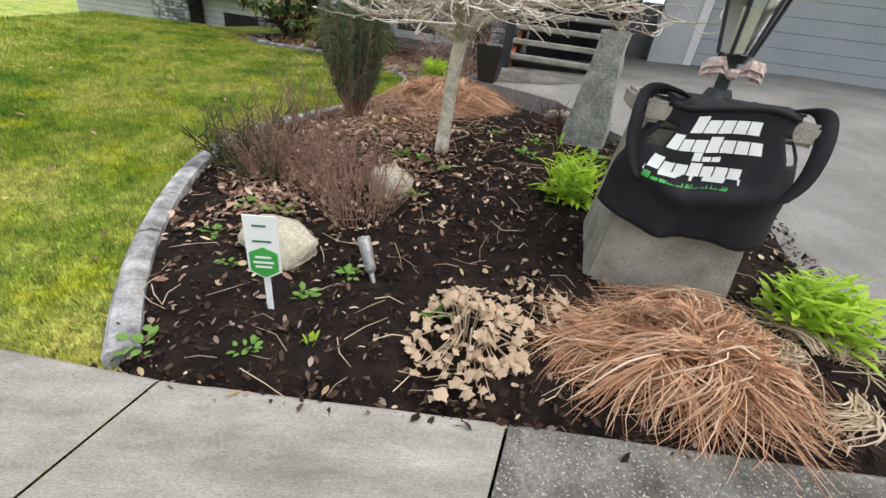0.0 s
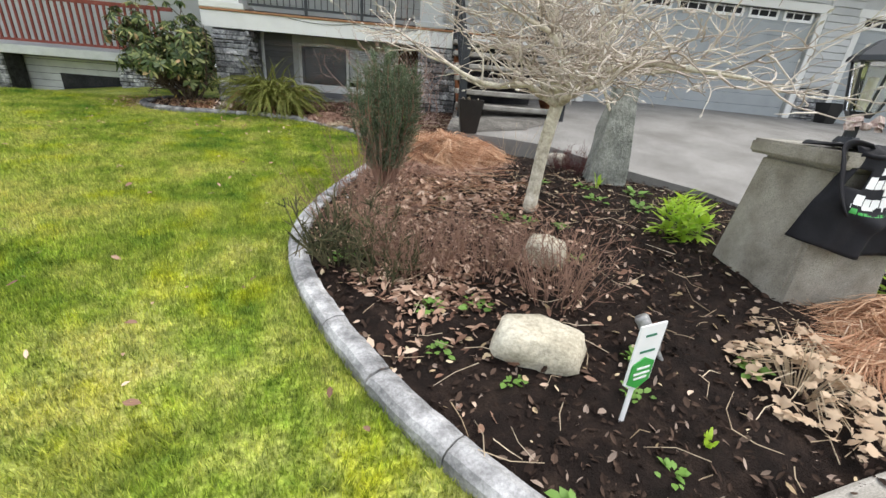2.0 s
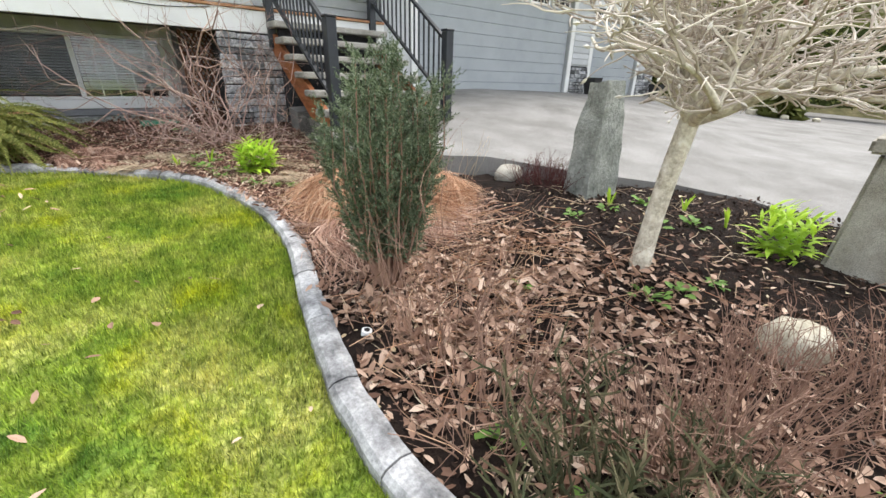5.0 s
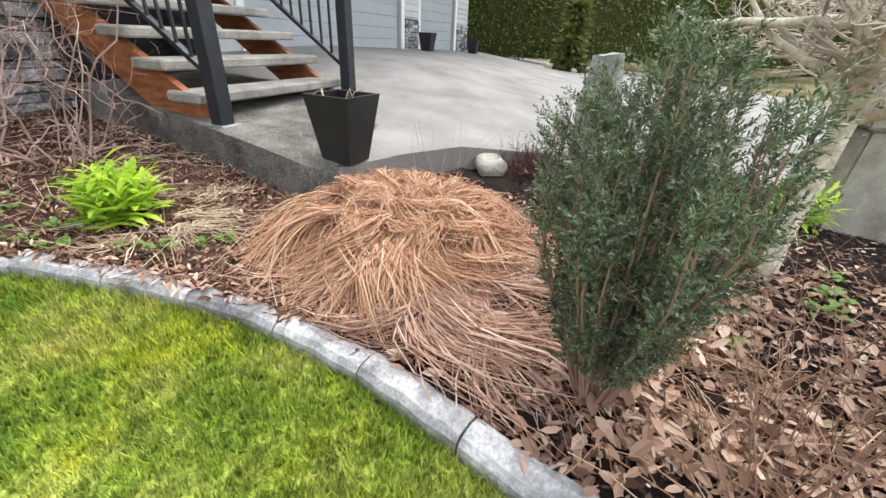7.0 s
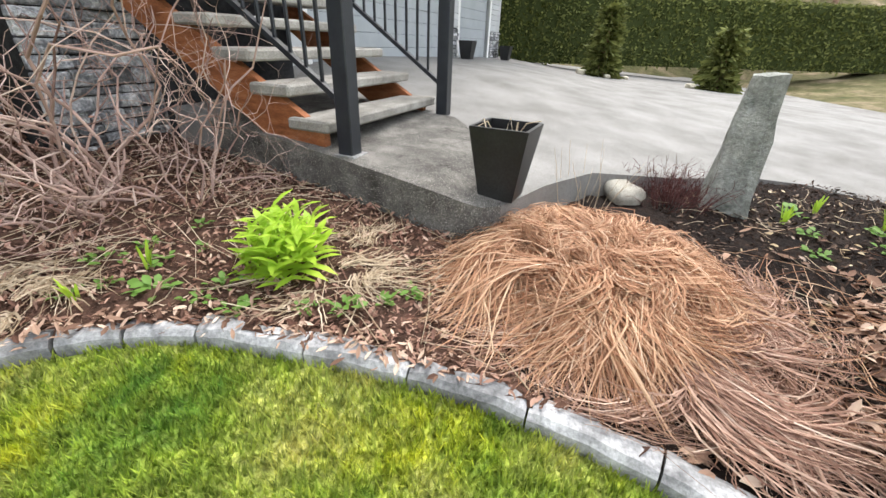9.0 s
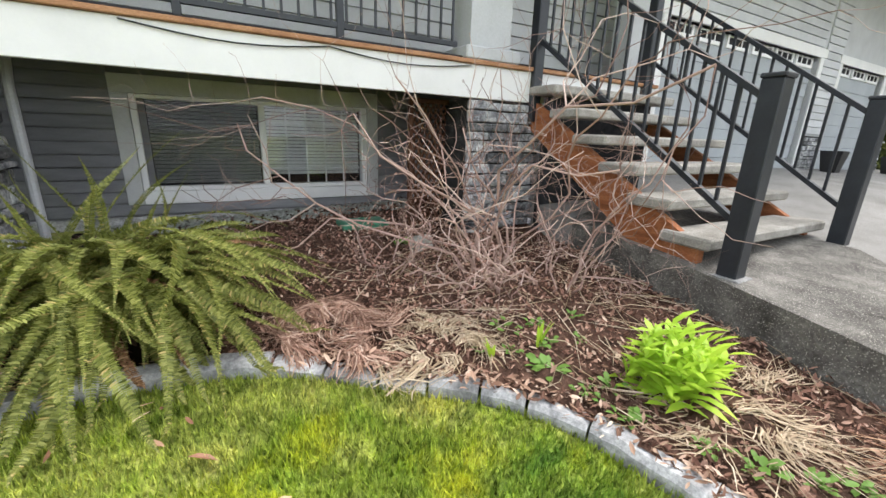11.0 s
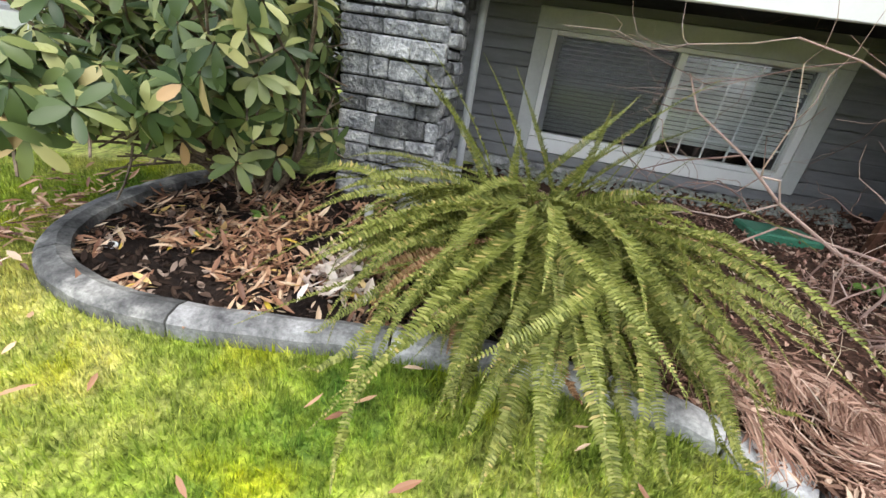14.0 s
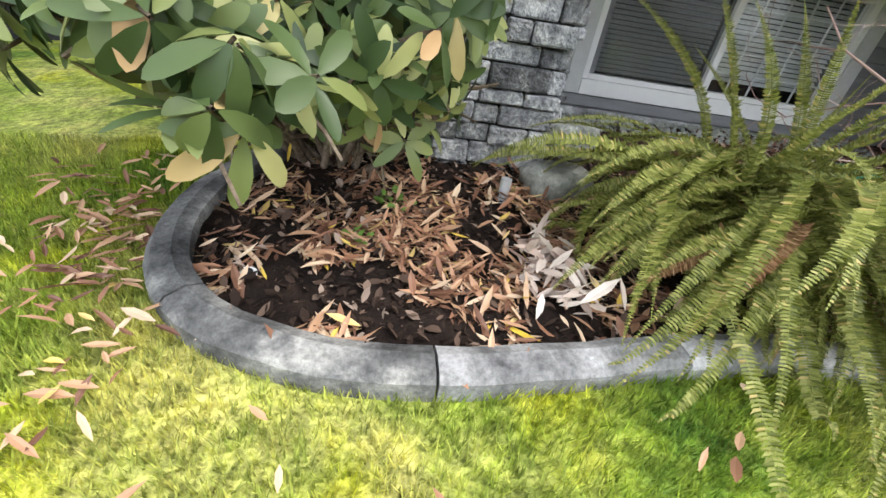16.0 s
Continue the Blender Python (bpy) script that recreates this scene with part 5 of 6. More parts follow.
LANCE = [Geo().leaf((0, 0, 0), (0.25, 0, 1), (-1, 0, 0.3), 1.0, 0.14, 0.25 + 0.22 * k, 0.35).mesh("lance_leaf", M_LIME, True) for k in range(3)]
LOW = [Geo().leaf((0, 0, 0), (1, 0, 0.35), (0, 0, 1), 1.0, 0.62, 0.3, 0.2).mesh("low_leaf", M_SPROUT, True) for k in range(1)]


def lance_clump(x, y, rad, high, count, seed, label, width=1.0):
    """A mound of upright leafy shoots, each leaf a part."""
    r = random.Random(seed)
    th = thing("lime_perennial", Matrix.Translation((x, y, h_bed(x, y))), label, "perennial", "lime-green perennials")
    shoots = count // 11
    for j in range(shoots):
        a = j * 2.4
        q = math.sqrt((j + 0.5) / shoots)
        top = high * (1.0 - 0.22 * q * q) * r.uniform(0.8, 1.05)
        lx, ly = q * math.cos(a), q * math.sin(a)
        for i in range(11):
            t = 0.22 + 0.78 * (i + r.random() * 0.6) / 11
            w = i * 137.5 + r.uniform(-30, 30)
            size = r.uniform(0.10, 0.15) * (1.1 - 0.3 * t)
            lf = part("leaf", r.choice(LANCE), M_LIME, th)
            lf.matrix_basis = pose(lx * rad * (0.6 + 0.35 * t), ly * rad * (0.6 + 0.35 * t), top * t - size * 0.55, 0, 62 - 48 * t + r.uniform(-12, 12), w) @ Matrix.Diagonal((size, size * width * r.uniform(1.7, 2.4), size, 1))


lance_clump(1.62, 1.27, 0.22, 0.31, 295, 31, "bushy lime-green perennial beside the dry grass")
lance_clump(0.76, 2.26, 0.17, 0.40, 260, 32, "lime-green perennial clump behind the pedestal", 0.8)
lance_clump(-0.22, 6.3, 0.19, 0.38, 299, 33, "fresh lime-green perennial clump beside the slab")


def sprout(x, y, size, seed):
    r = random.Random(seed)
    th = thing("seedling", Matrix.Translation((x, y, h_bed(x, y))), "small low green seedling in dark soil", "seedling", "seedlings in the bed")
    for i in range(16):
        a = r.uniform(0, 2 * math.pi)
        q = r.random() * size * 0.7
        lf = part("leaf", LOW[0], M_SPROUT, th)
        ls = size * r.uniform(0.35, 0.6)
        lf.matrix_basis = pose(q * math.cos(a), q * math.sin(a), 0.015 + size * 0.3 * r.random(), r.uniform(-25, 25), r.uniform(-30, 10), math.degrees(a) + r.uniform(-50, 50)) @ Matrix.Diagonal((ls, ls, ls, 1))


for i, (x, y, s_) in enumerate(((-1.23, 1.76, 0.07), (-0.45, 1.42, 0.08), (-0.58, 1.27, 0.07), (-1.17, 2.07, 0.09), (-0.95, 2.0, 0.1), (-0.03, 2.58, 0.08), (-0.35, 2.84, 0.11), (-0.22, 2.72, 0.09),
                                (0.42, 3.49, 0.09), (-0.2, 2.2, 0.08), (-1.02, 1.5, 0.06), (-0.72, 0.98, 0.06), (-1.1, 0.98, 0.09), (-1.5, 2.75, 0.11), (-1.42, 3.1, 0.1), (-0.6, 3.4, 0.07), (0.6, 2.95, 0.12),
                                (-0.45, 5.95, 0.1), (-0.3, 5.7, 0.1), (-0.55, 6.35, 0.09), (-0.5, 6.75, 0.12), (-0.35, 7.1, 0.1), (0.1, 8.4, 0.14), (-3.3, 8.7, 0.08), (-3.1, 8.95, 0.1), (0.0, 1.2, 0.09), (0.9, 2.75, 0.12), (1.2, 3.1, 0.13), (0.75, 3.3, 0.1), (-0.48, 6.1, 0.07), (-0.4, 6.5, 0.08), (-0.52, 6.55, 0.07), (-0.3, 6.85, 0.08), (-0.5, 6.95, 0.06), (-0.6, 7.05, 0.07), (-0.38, 5.8, 0.07), (-0.15, 6.75, 0.06), (0.05, 6.9, 0.07), (-0.2, 7.0, 0.07))):
    sprout(x, y, s_, 100 + i)


WITHER = []
for k in range(4):
    g = Geo()
    rim = [(0.0, 0.0)]
    for q in range(13):
        a = -2.6 + 5.2 * q / 12
        rr = (0.5 + 0.11 * math.cos(q * 2.1 + k)) * (1.0 if q % 2 else 0.8)
        rim.append((0.42 + rr * math.cos(a), rr * 0.85 * math.sin(a)))
    bow_ = 0.25 + 0.2 * k
    vs = [(0.42, 0, 0.10 * bow_)] + [(a, b, bow_ * (0.30 * math.sin(a * 3 + k) * 0.5 + 0.7 * b * b - 0.25 * a * a)) for a, b in rim]
    WITHER.append(g.add(vs, [(0, 1 + q, 1 + (q + 1) % len(rim)) for q in range(len(rim))]).mesh("withered_leaf", M_WITHER, True))


def withered_plant(x, y, rad, high, count, seed):
    """A collapsed perennial: a mound of large curled leaves on limp stalks."""
    r = random.Random(seed)
    th = thing("withered_perennial", Matrix.Translation((x, y, h_bed(x, y))), "collapsed perennial with large withered tan leaves on dark soil", "perennial")
    for i in range(count):
        a, q = r.uniform(0, 2 * math.pi), math.sqrt(r.random())
        px, py = q * rad * math.cos(a), q * rad * math.sin(a) * 1.25
        pz = high * (1 - q) ** 0.8 * r.uniform(0.25, 1.0) + 0.02 + h_bed(x + px, y + py) - h_bed(x, y)
        ls = r.uniform(0.03, 0.062)
        lf = part("leaf", r.choice(WITHER), M_WITHER, th)
        lf.matrix_basis = pose(px, py, pz, r.uniform(-45, 45), r.uniform(-50, 50), r.uniform(0, 360)) @ Matrix.Diagonal((ls, ls, ls, 1))
        if i % 5 == 0:
            part("stalk", Geo().tube([(px * 0.2, py * 0.2, 0.0), (px * 0.5, py * 0.5, pz + 0.04), (px, py, pz)], [0.003, 0.0025, 0.002], 4, False), M_PALESTRAW, th)


withered_plant(0.09, 1.06, 0.24, 0.22, 220, 34)
withered_plant(0.40, 1.28, 0.16, 0.08, 45, 35)


def stem_clump(name, x, y, rad, high, count, seed, label, material, lean=0.35, branch=3, thick=0.0035, buds=None, category="shrub", wob=0.14):
    """Bare stems, each a part with its side twigs."""
    r = random.Random(seed)
    th = thing(name, Matrix.Translation((x, y, h_bed(x, y))), label, category)
    bd = Geo()
    for i in range(count):
        g = Geo()
        a = r.uniform(0, 2 * math.pi)
        q = math.sqrt(r.random())
        p = Vector((q * rad * 0.55 * math.cos(a), q * rad * 0.55 * math.sin(a), -0.03))
        d = Vector((math.cos(a) * lean * q, math.sin(a) * lean * q, 1))
        ln = high * r.uniform(0.55, 1.05)
        pts, dd = wander(r, p, d, ln, 8, wob)
        t0 = thick * r.uniform(0.6, 1.4)
        g.tube(pts, [t0 * (1 - 0.7 * k / 8) for k in range(9)], 5 if thick > 0.005 else 4, False)
        for _ in range(branch):
            k = r.randrange(2, 9)
            nd = (dd + rand_dir(r) * 1.1).normalized()
            tp, td = wander(r, pts[k], nd, ln * r.uniform(0.15, 0.4), 4, wob * 1.7, 0.03)
            g.tube(tp, [t0 * 0.5, t0 * 0.45, t0 * 0.4, t0 * 0.3, t0 * 0.2], 3, False)
            if thick > 0.005:
                t2, d2 = wander(r, tp[2], td + rand_dir(r) * 1.0, ln * r.uniform(0.08, 0.2), 3, wob * 1.7, 0.03)
                g.tube(t2, [t0 * 0.3, t0 * 0.28, t0 * 0.22, t0 * 0.15], 3, False)
            if buds is not None:
                e = tp[-1]
                bd.tube([e, e + td * 0.012, e + td * 0.03], [0.003, 0.008, 0.001], 5, False)
        part("stem", g, material, th)
    if buds is not None:
        part("bud_spray", bd, buds, th, "", False, "stuff")


stem_clump("dry_perennial", -1.12, 2.55, 0.42, 0.46, 150, 41, "clump of dead brown perennial stems in leaf litter", M_DRYSTEM, 0.4, 3, 0.003)
stem_clump("dry_perennial", -0.72, 2.35, 0.35, 0.40, 110, 42, "clump of dead brown perennial stems in leaf litter", M_DRYSTEM, 0.4, 3, 0.003)
stem_clump("bare_shrub", -0.48, 1.95, 0.30, 0.46, 70, 43, "low twiggy brown shrub without leaves", M_DRYSTEM, 0.6, 6, 0.0032)
stem_clump("bare_shrub", -1.42, 3.15, 0.25, 0.58, 46, 44, "thin bare stems leaning over the curb", M_DRYSTEM, 0.5, 3, 0.003)
stem_clump("bare_shrub", -1.2, 3.5, 0.34, 0.8, 40, 45, "thin bare stems at the foot of the evergreen", M_DRYSTEM, 0.5, 3, 0.003)
stem_clump("maroon_shrub", 1.2, 4.0, 0.42, 0.30, 150, 46, "low maroon twiggy shrub beside the standing stone", M_MAROON, 0.7, 5, 0.003)
def crooked_shrub(x, y, high, count, seed, label, lean, thick, toward=(0.0, 0.0), buds=None):
    """A leafless shrub of crooked, forking branches; each main branch is a part that carries its own twigs."""
    r = random.Random(seed)
    th = thing("deciduous_shrub", Matrix.Translation((x, y, h_bed(x, y))), label, "shrub")
    bd = Geo()

    def fork(g, p, d, length, rad, depth):
        n = 7 if depth > 1 else 5
        pts, dd = [Vector(p)], Vector(d).normalized()
        for k in range(n):
            dd = (dd + rand_dir(r) * (0.78 if k % 2 else 0.45) + Vector((0, 0, 0.05))).normalized()
            q = pts[-1] + dd * (length / n) * r.uniform(0.7, 1.3)
            q.z = max(q.z, 0.04)
            pts.append(q)
        g.tube(pts, [rad * (1 - 0.55 * k / n) for k in range(n + 1)], 6 if depth > 1 else 4, False)
        if depth == 0:
            if buds is not None and r.random() < 0.6:
                bd.tube([pts[-1], pts[-1] + dd * 0.010, pts[-1] + dd * 0.026], [rad * 0.6, 0.008, 0.002], 5, False)
            return
        for _ in range(5 if depth > 1 else 4):
            k = r.randrange(2, n + 1)
            nd = (pts[k] - pts[k - 1]).normalized() + rand_dir(r) * 1.15
            fork(g, pts[k], nd, length * r.uniform(0.34, 0.6), rad * (1 - 0.55 * k / n) * 0.68, depth - 1)

    for i in range(count):
        a = i * 2.4 + r.uniform(-0.4, 0.4)
        g = Geo()
        d = Vector((math.cos(a) * lean + toward[0], math.sin(a) * lean + toward[1], r.uniform(0.5, 1.3)))
        fork(g, Vector((0.12 * math.cos(a), 0.12 * math.sin(a), -0.03)), d, high * r.uniform(0.6, 1.05), thick * r.uniform(0.7, 1.2), 2)
        part("branch", g, M_TWIG, th)
    if buds is not None:
        part("bud_spray", bd, buds, th, "", False, "stuff")


crooked_shrub(0.2, 7.68, 2.15, 14, 47, "large leafless shrub with tangled grey-brown branches against the wall", 0.33, 0.0105)
crooked_shrub(-0.3, 8.15, 0.72, 8, 48, "leafless shrub with pinkish buds before the window", 0.7, 0.008, (0.0, 0.0), M_PINKBUD)
crooked_shrub(0.38, 7.2, 1.2, 12, 49, "leafless tangled shrub beside the steps", 0.8, 0.008)
crooked_shrub(-0.05, 7.5, 0.6, 5, 51, "low arching leafless shrub leaning towards the lawn", 0.7, 0.011, (-0.25, -0.1), M_PINKBUD)
stem_clump("heather", -1.5, 2.78, 0.34, 0.40, 34, 52, "dark upright heather shoots beside the curb", M_HEATHER, 0.5, 9, 0.0085)
stem_clump("heather", -1.32, 2.5, 0.30, 0.34, 24, 53, "dark upright heather shoots beside the curb", M_HEATHER, 0.5, 9, 0.0075)
stem_clump("dry_stalks", 0.85, 4.75, 0.35, 0.5, 14, 50, "sparse dry seed stalks standing over the grass clump", M_PALESTRAW, 0.4, 0, 0.0025, None, "stalks")


def fern():
    r = random.Random(9)
    base = Vector((-1.86, 8.44, h_bed(-1.86, 8.44) + 0.20))
    th = thing("sword_fern", Matrix.Translation(base), "large sprawling sword fern with arching green fronds", "fern")
    for i in range(430):
        a = r.uniform(0, 2 * math.pi)
        if r.random() < 0.55:
            a = -math.pi / 2 + r.gauss(0, 0.9)
        up = i < 15
        dead = i > 402
        length = r.uniform(0.45, 1.25) * (0.72 if dead else 1.0) if not up else r.uniform(0.65, 0.95)
        c, s_ = math.cos(a), math.sin(a)
        if s_ > 0.1 and not up:
            length *= 0.72
        elif s_ > -0.5 and not up:
            length *= 0.85
        th0 = r.uniform(0.45, 1.55) if not up else r.uniform(1.25, 1.5)
        end = r.uniform(-1.5, -0.45) if not up else r.uniform(0.4, 1.0)
        pts, p = [], Vector((c * 0.05 + r.gauss(0, 0.11), s_ * 0.05 + r.gauss(0, 0.11), r.uniform(-0.05, 0.05)))
        seg = 18
        bend = r.gauss(0, 1.0)
        for k in range(seg + 1):
            t = k / seg
            ang = th0 + (end - th0) * t ** 0.75
            o2 = Vector((math.cos(a + bend * t), math.sin(a + bend * t), 0))
            pts.append(p.copy())
            p = p + (o2 * math.cos(ang) + Vector((0, 0, 1)) * math.sin(ang)) * (length / seg)
            p.z = max(p.z, h_lawn(base.x + p.x, base.y + p.y) - base.z + 0.05 + 0.04 * r.random() + 0.05 * (1 - t))
        g = Geo()
        g.tube(pts[::2], [0.0035 * (1 - 0.8 * k / 9) for k in range(10)], 3, False)
        side0 = Vector((-s_, c, r.uniform(-0.5, 0.5))).normalized()
        wide = r.uniform(0.024, 0.038) if not up else r.uniform(0.016, 0.026)
        for k in range(4, seg * 7):
            t = k / (seg * 7)
            q = t * seg
            i0 = min(int(q), seg - 1)
            pp = pts[i0].lerp(pts[i0 + 1], q - i0)
            d = (pts[i0 + 1] - pts[i0]).normalized()
            side = (side0 - d * side0.dot(d)).normalized()
            nn = side.cross(d)
            w = wide * min(1.0, 0.35 + 2.2 * t) * min(1.0, (1.02 - t) * 3.0)
            hw = length / seg * r.uniform(0.036, 0.05)
            for sg in (1, -1):
                tip = pp + side * sg * w * r.uniform(0.8, 1.05) + d * w * r.uniform(0.15, 0.45) - nn * w * r.uniform(-0.1, 0.5)
                g.add([pp - d * hw, pp + d * hw, pp + side * sg * w * 0.6 + d * (hw + w * 0.14), tip, pp + side * sg * w * 0.55 - d * hw * 0.6], [(0, 1, 2, 3, 4)])
        part("frond", g, M_DEADFROND if dead else M_FERN, th, "brown dead frond" if dead else "")


fern()


def rhododendron():
    r = random.Random(17)
    base = Vector((-3.28, 9.42, h_bed(-3.28, 9.42)))
    th = thing("rhododendron", Matrix.Translation(base), "large rhododendron with glossy whorled leaves and crooked stems", "shrub")
    leaves, twigs = Geo(), Geo()
    ends = []
    for i in range(36):
        stems = Geo()
        a = r.uniform(0, 2 * math.pi)
        d = Vector((math.cos(a) * 0.72 - 0.12, math.sin(a) * 0.62, r.uniform(0.45, 1.9)))
        p = Vector((r.uniform(-0.14, 0.14), r.uniform(-0.14, 0.14), -0.05))
        ln = r.uniform(0.65, 1.3)
        pts, dd = wander(r, p, d, ln, 6, 0.22, 0.03)
        if max(q.x for q in pts) > 0.5:
            d.x *= -0.6
            pts, dd = wander(r, p, d, ln, 6, 0.22, 0.03)
        stems.tube(pts, [0.02 * (1 - 0.6 * k / 6) for k in range(7)], 6, False)
        for k in range(2, 7):
            for _ in range(2):
                nd = dd + rand_dir(r) * 0.9 + Vector((0, 0, 0.15))
                tp, td = wander(r, pts[k], nd, r.uniform(0.3, 0.6), 4, 0.2, 0.02)
                if max(q.x for q in tp) > 0.5:
                    continue
                twigs.tube(tp, [0.009, 0.008, 0.007, 0.006, 0.005], 4, False)
                ends.append((tp[-1], td))
                ends.append((tp[2], td + rand_dir(r) * 0.5))
                t2, d2 = wander(r, tp[2], td + rand_dir(r) * 1.1, r.uniform(0.2, 0.4), 3, 0.2, 0.02)
                twigs.tube(t2, [0.006, 0.0055, 0.005, 0.004], 4, False)
                ends.append((t2[-1], d2))
        part("stem", stems, M_RHSTEM, th, "", True)
    # boughs that hang out over the curb and the lawn
    for bx, by, bz in ((-0.36, -1.12, 0.52), (-0.2, -1.05, 0.55), (0.0, -0.95, 0.62), (-0.45, -1.02, 0.66), (-0.3, -0.85, 0.62), (0.1, -0.77, 0.74), (-0.12, -0.8, 0.5), (0.32, -0.2, 0.45), (-0.62, -0.7, 0.6)):
        stems = Geo()
        tip = Vector((bx, by, bz))
        mid = tip * 0.55 + Vector((0, 0, 0.18))
        pts = [Vector(p) for p in chaikin([Vector((0, -0.1, 0.2)), mid, tip], 2)]
        n = len(pts)
        stems.tube(pts, [0.015 * (1 - 0.65 * k / n) for k in range(n)], 5, False)
        ends.append((pts[-1], pts[-1] - pts[-2]))
        for k in range(n // 2, n):
            for _ in range(2):
                t2, d2 = wander(r, pts[k], (pts[k] - pts[k - 1]).normalized() + rand_dir(r) * 0.9, r.uniform(0.1, 0.22), 3, 0.2, 0.02)
                twigs.tube(t2, [0.006, 0.0055, 0.005, 0.004], 4, False)
                ends.append((t2[-1], d2))
        part("stem", stems, M_RHSTEM, th, "", True)
    for p, d in ends:
        if p.z < (0.46 if p.x < 0.1 else 0.2) or p.x > 0.52 - 0.25 * max(0.0, -p.y - 0.3) or (p.z < 0.5 and p.y < -0.3 and r.random() < 0.5):
            continue
        d = (d + Vector((0, 0, 0.35))).normalized()
        a1 = d.cross(Vector((0.3, 0.2, 0.9))).normalized()
        a2 = d.cross(a1)
        n = r.randrange(6, 10)
        droop = r.uniform(-0.9, 0.2)
        for k in range(n):
            w = 2 * math.pi * k / n + r.uniform(-0.25, 0.25)
            o = a1 * math.cos(w) + a2 * math.sin(w)
            ld = (o + d * (droop + r.uniform(-0.15, 0.3))).normalized()
            leaves.leaf(p + o * 0.008 - d * 0.02 * r.random(), ld, d, r.uniform(0.085, 0.14), r.uniform(0.032, 0.048), r.uniform(0.05, 0.5), 0.2, True)
    part("twig_spray", twigs, M_RHSTEM, th, "", False, "stuff")
    part("foliage", leaves, M_RHODO, th, "", True, "stuff")


rhododendron()


def bulb_shoot(x, y, high, seed):
    """A few upright strap leaves of a bulb coming up."""
    r = random.Random(seed)
    th = thing("bulb_shoot", Matrix.Translation((x, y, h_bed(x, y))), "young yellow-green bulb leaves pushing through mulch", "bulb plant", "bulb shoots in the bed")
    for i in range(7):
        a = r.uniform(0, 2 * math.pi)
        o, ln = r.uniform(0.12, 0.45), high * r.uniform(0.6, 1.1)
        pts = [Vector((0.012 * math.cos(a) + o * ln * t * t * math.cos(a), 0.012 * math.sin(a) + o * ln * t * t * math.sin(a), ln * t)) for t in (0, 0.3, 0.6, 0.85, 1.0)]
        part("leaf", Geo().ribbon(pts, [0.006, 0.008, 0.008, 0.006, 0.001], (-math.sin(a), math.cos(a), 0.2)), M_LIME, th)


for i, (x, y, hh) in enumerate(((-0.36, 6.88, 0.15), (-0.28, 6.45, 0.13), (-0.62, 6.98, 0.12), (-0.5, 1.02, 0.06), (0.95, 3.35, 0.16), (1.35, 2.85, 0.14), (1.1, 2.55, 0.15))):
    bulb_shoot(x, y, hh, 140 + i)


def gravel():
    """Loose grey stones along the foot of the wall under the window."""
    r = random.Random(91)
    g = Geo()
    for _ in range(900):
        p = at_house(r.uniform(-3.6, -0.7), WALL_V - 0.06 - 0.36 * r.random() ** 1.4)
        q = r.uniform(0.012, 0.034)
        c = Vector((p.x, p.y, h_bed(p.x, p.y) + 0.012 + q * 0.4))
        vs = [c + Vector(d) * q * r.uniform(0.7, 1.2) for d in ((1, 0, 0), (0, 1, 0), (-1, 0, 0), (0, -1, 0), (0.2, 0.1, 0.7), (0, 0, -0.7))]
        g.add(vs, [(0, 1, 4), (1, 2, 4), (2, 3, 4), (3, 0, 4), (1, 0, 5), (2, 1, 5), (3, 2, 5), (0, 3, 5)])
    tagged(part("gravel", g, M_STONE), "grey gravel along the foundation under the window", "gravel", kind="stuff")


gravel()


# ---------------------------------------------------------------- litter, chips and lawn blades
def scatter(name, n, region, size, ratio, material, seed, label, category, z_of=h_bed, lift=0.012, tilt=0.5, curl=0.3, spread=0.55):
    """Loose flat pieces (leaves, chips) strewn over a region; region(rng, n) gives their places."""
    r = random.Random(seed)
    q = np.random.default_rng(seed)
    g = Geo()
    for x, y in region(q, n):
        a = r.uniform(0, 2 * math.pi)
        ln = size * r.uniform(1 - spread, 1 + spread)
        d = Vector((math.cos(a), math.sin(a), r.uniform(-tilt, tilt)))
        up = Vector((r.uniform(-tilt, tilt), r.uniform(-tilt, tilt), 1))
        z = z_of(x, y) + lift + abs(d.z) * ln * 0.5 + r.uniform(0, 0.012)
        g.leaf((x - d.x * ln / 2, y - d.y * ln / 2, z), d, up, ln, ln * ratio * r.uniform(0.7, 1.3), r.uniform(-curl, curl), r.uniform(0.1, 0.5))
    ob = part(name, g, material)
    return tagged(ob, label, category, kind="stuff")


def blob(cx, cy, sx, sy, rot=0.0):
    def f(q, n):
        p = q.normal(size=(n * 3, 2)) * (sx, sy)
        c, s_ = math.cos(rot), math.sin(rot)
        x, y = cx + p[:, 0] * c - p[:, 1] * s_, cy + p[:, 0] * s_ + p[:, 1] * c
        ok = inside(BED_POLY, x, y)
        return list(zip(x[ok], y[ok]))[:n]
    return f


def everywhere(x0, x1, y0, y1):
    def f(q, n):
        x, y = q.uniform(x0, x1, n * 4), q.uniform(y0, y1, n * 4)
        ok = inside(BED_POLY, x, y)
        return list(zip(x[ok], y[ok]))[:n]
    return f


def patchy(region, scale, cut, seed):
    """The same region with bare gaps left in it."""
    def f(q, n):
        return [(x, y) for x, y in region(q, n * 3) if noise.noise((x * scale, y * scale, seed)) > cut][:n]
    return f


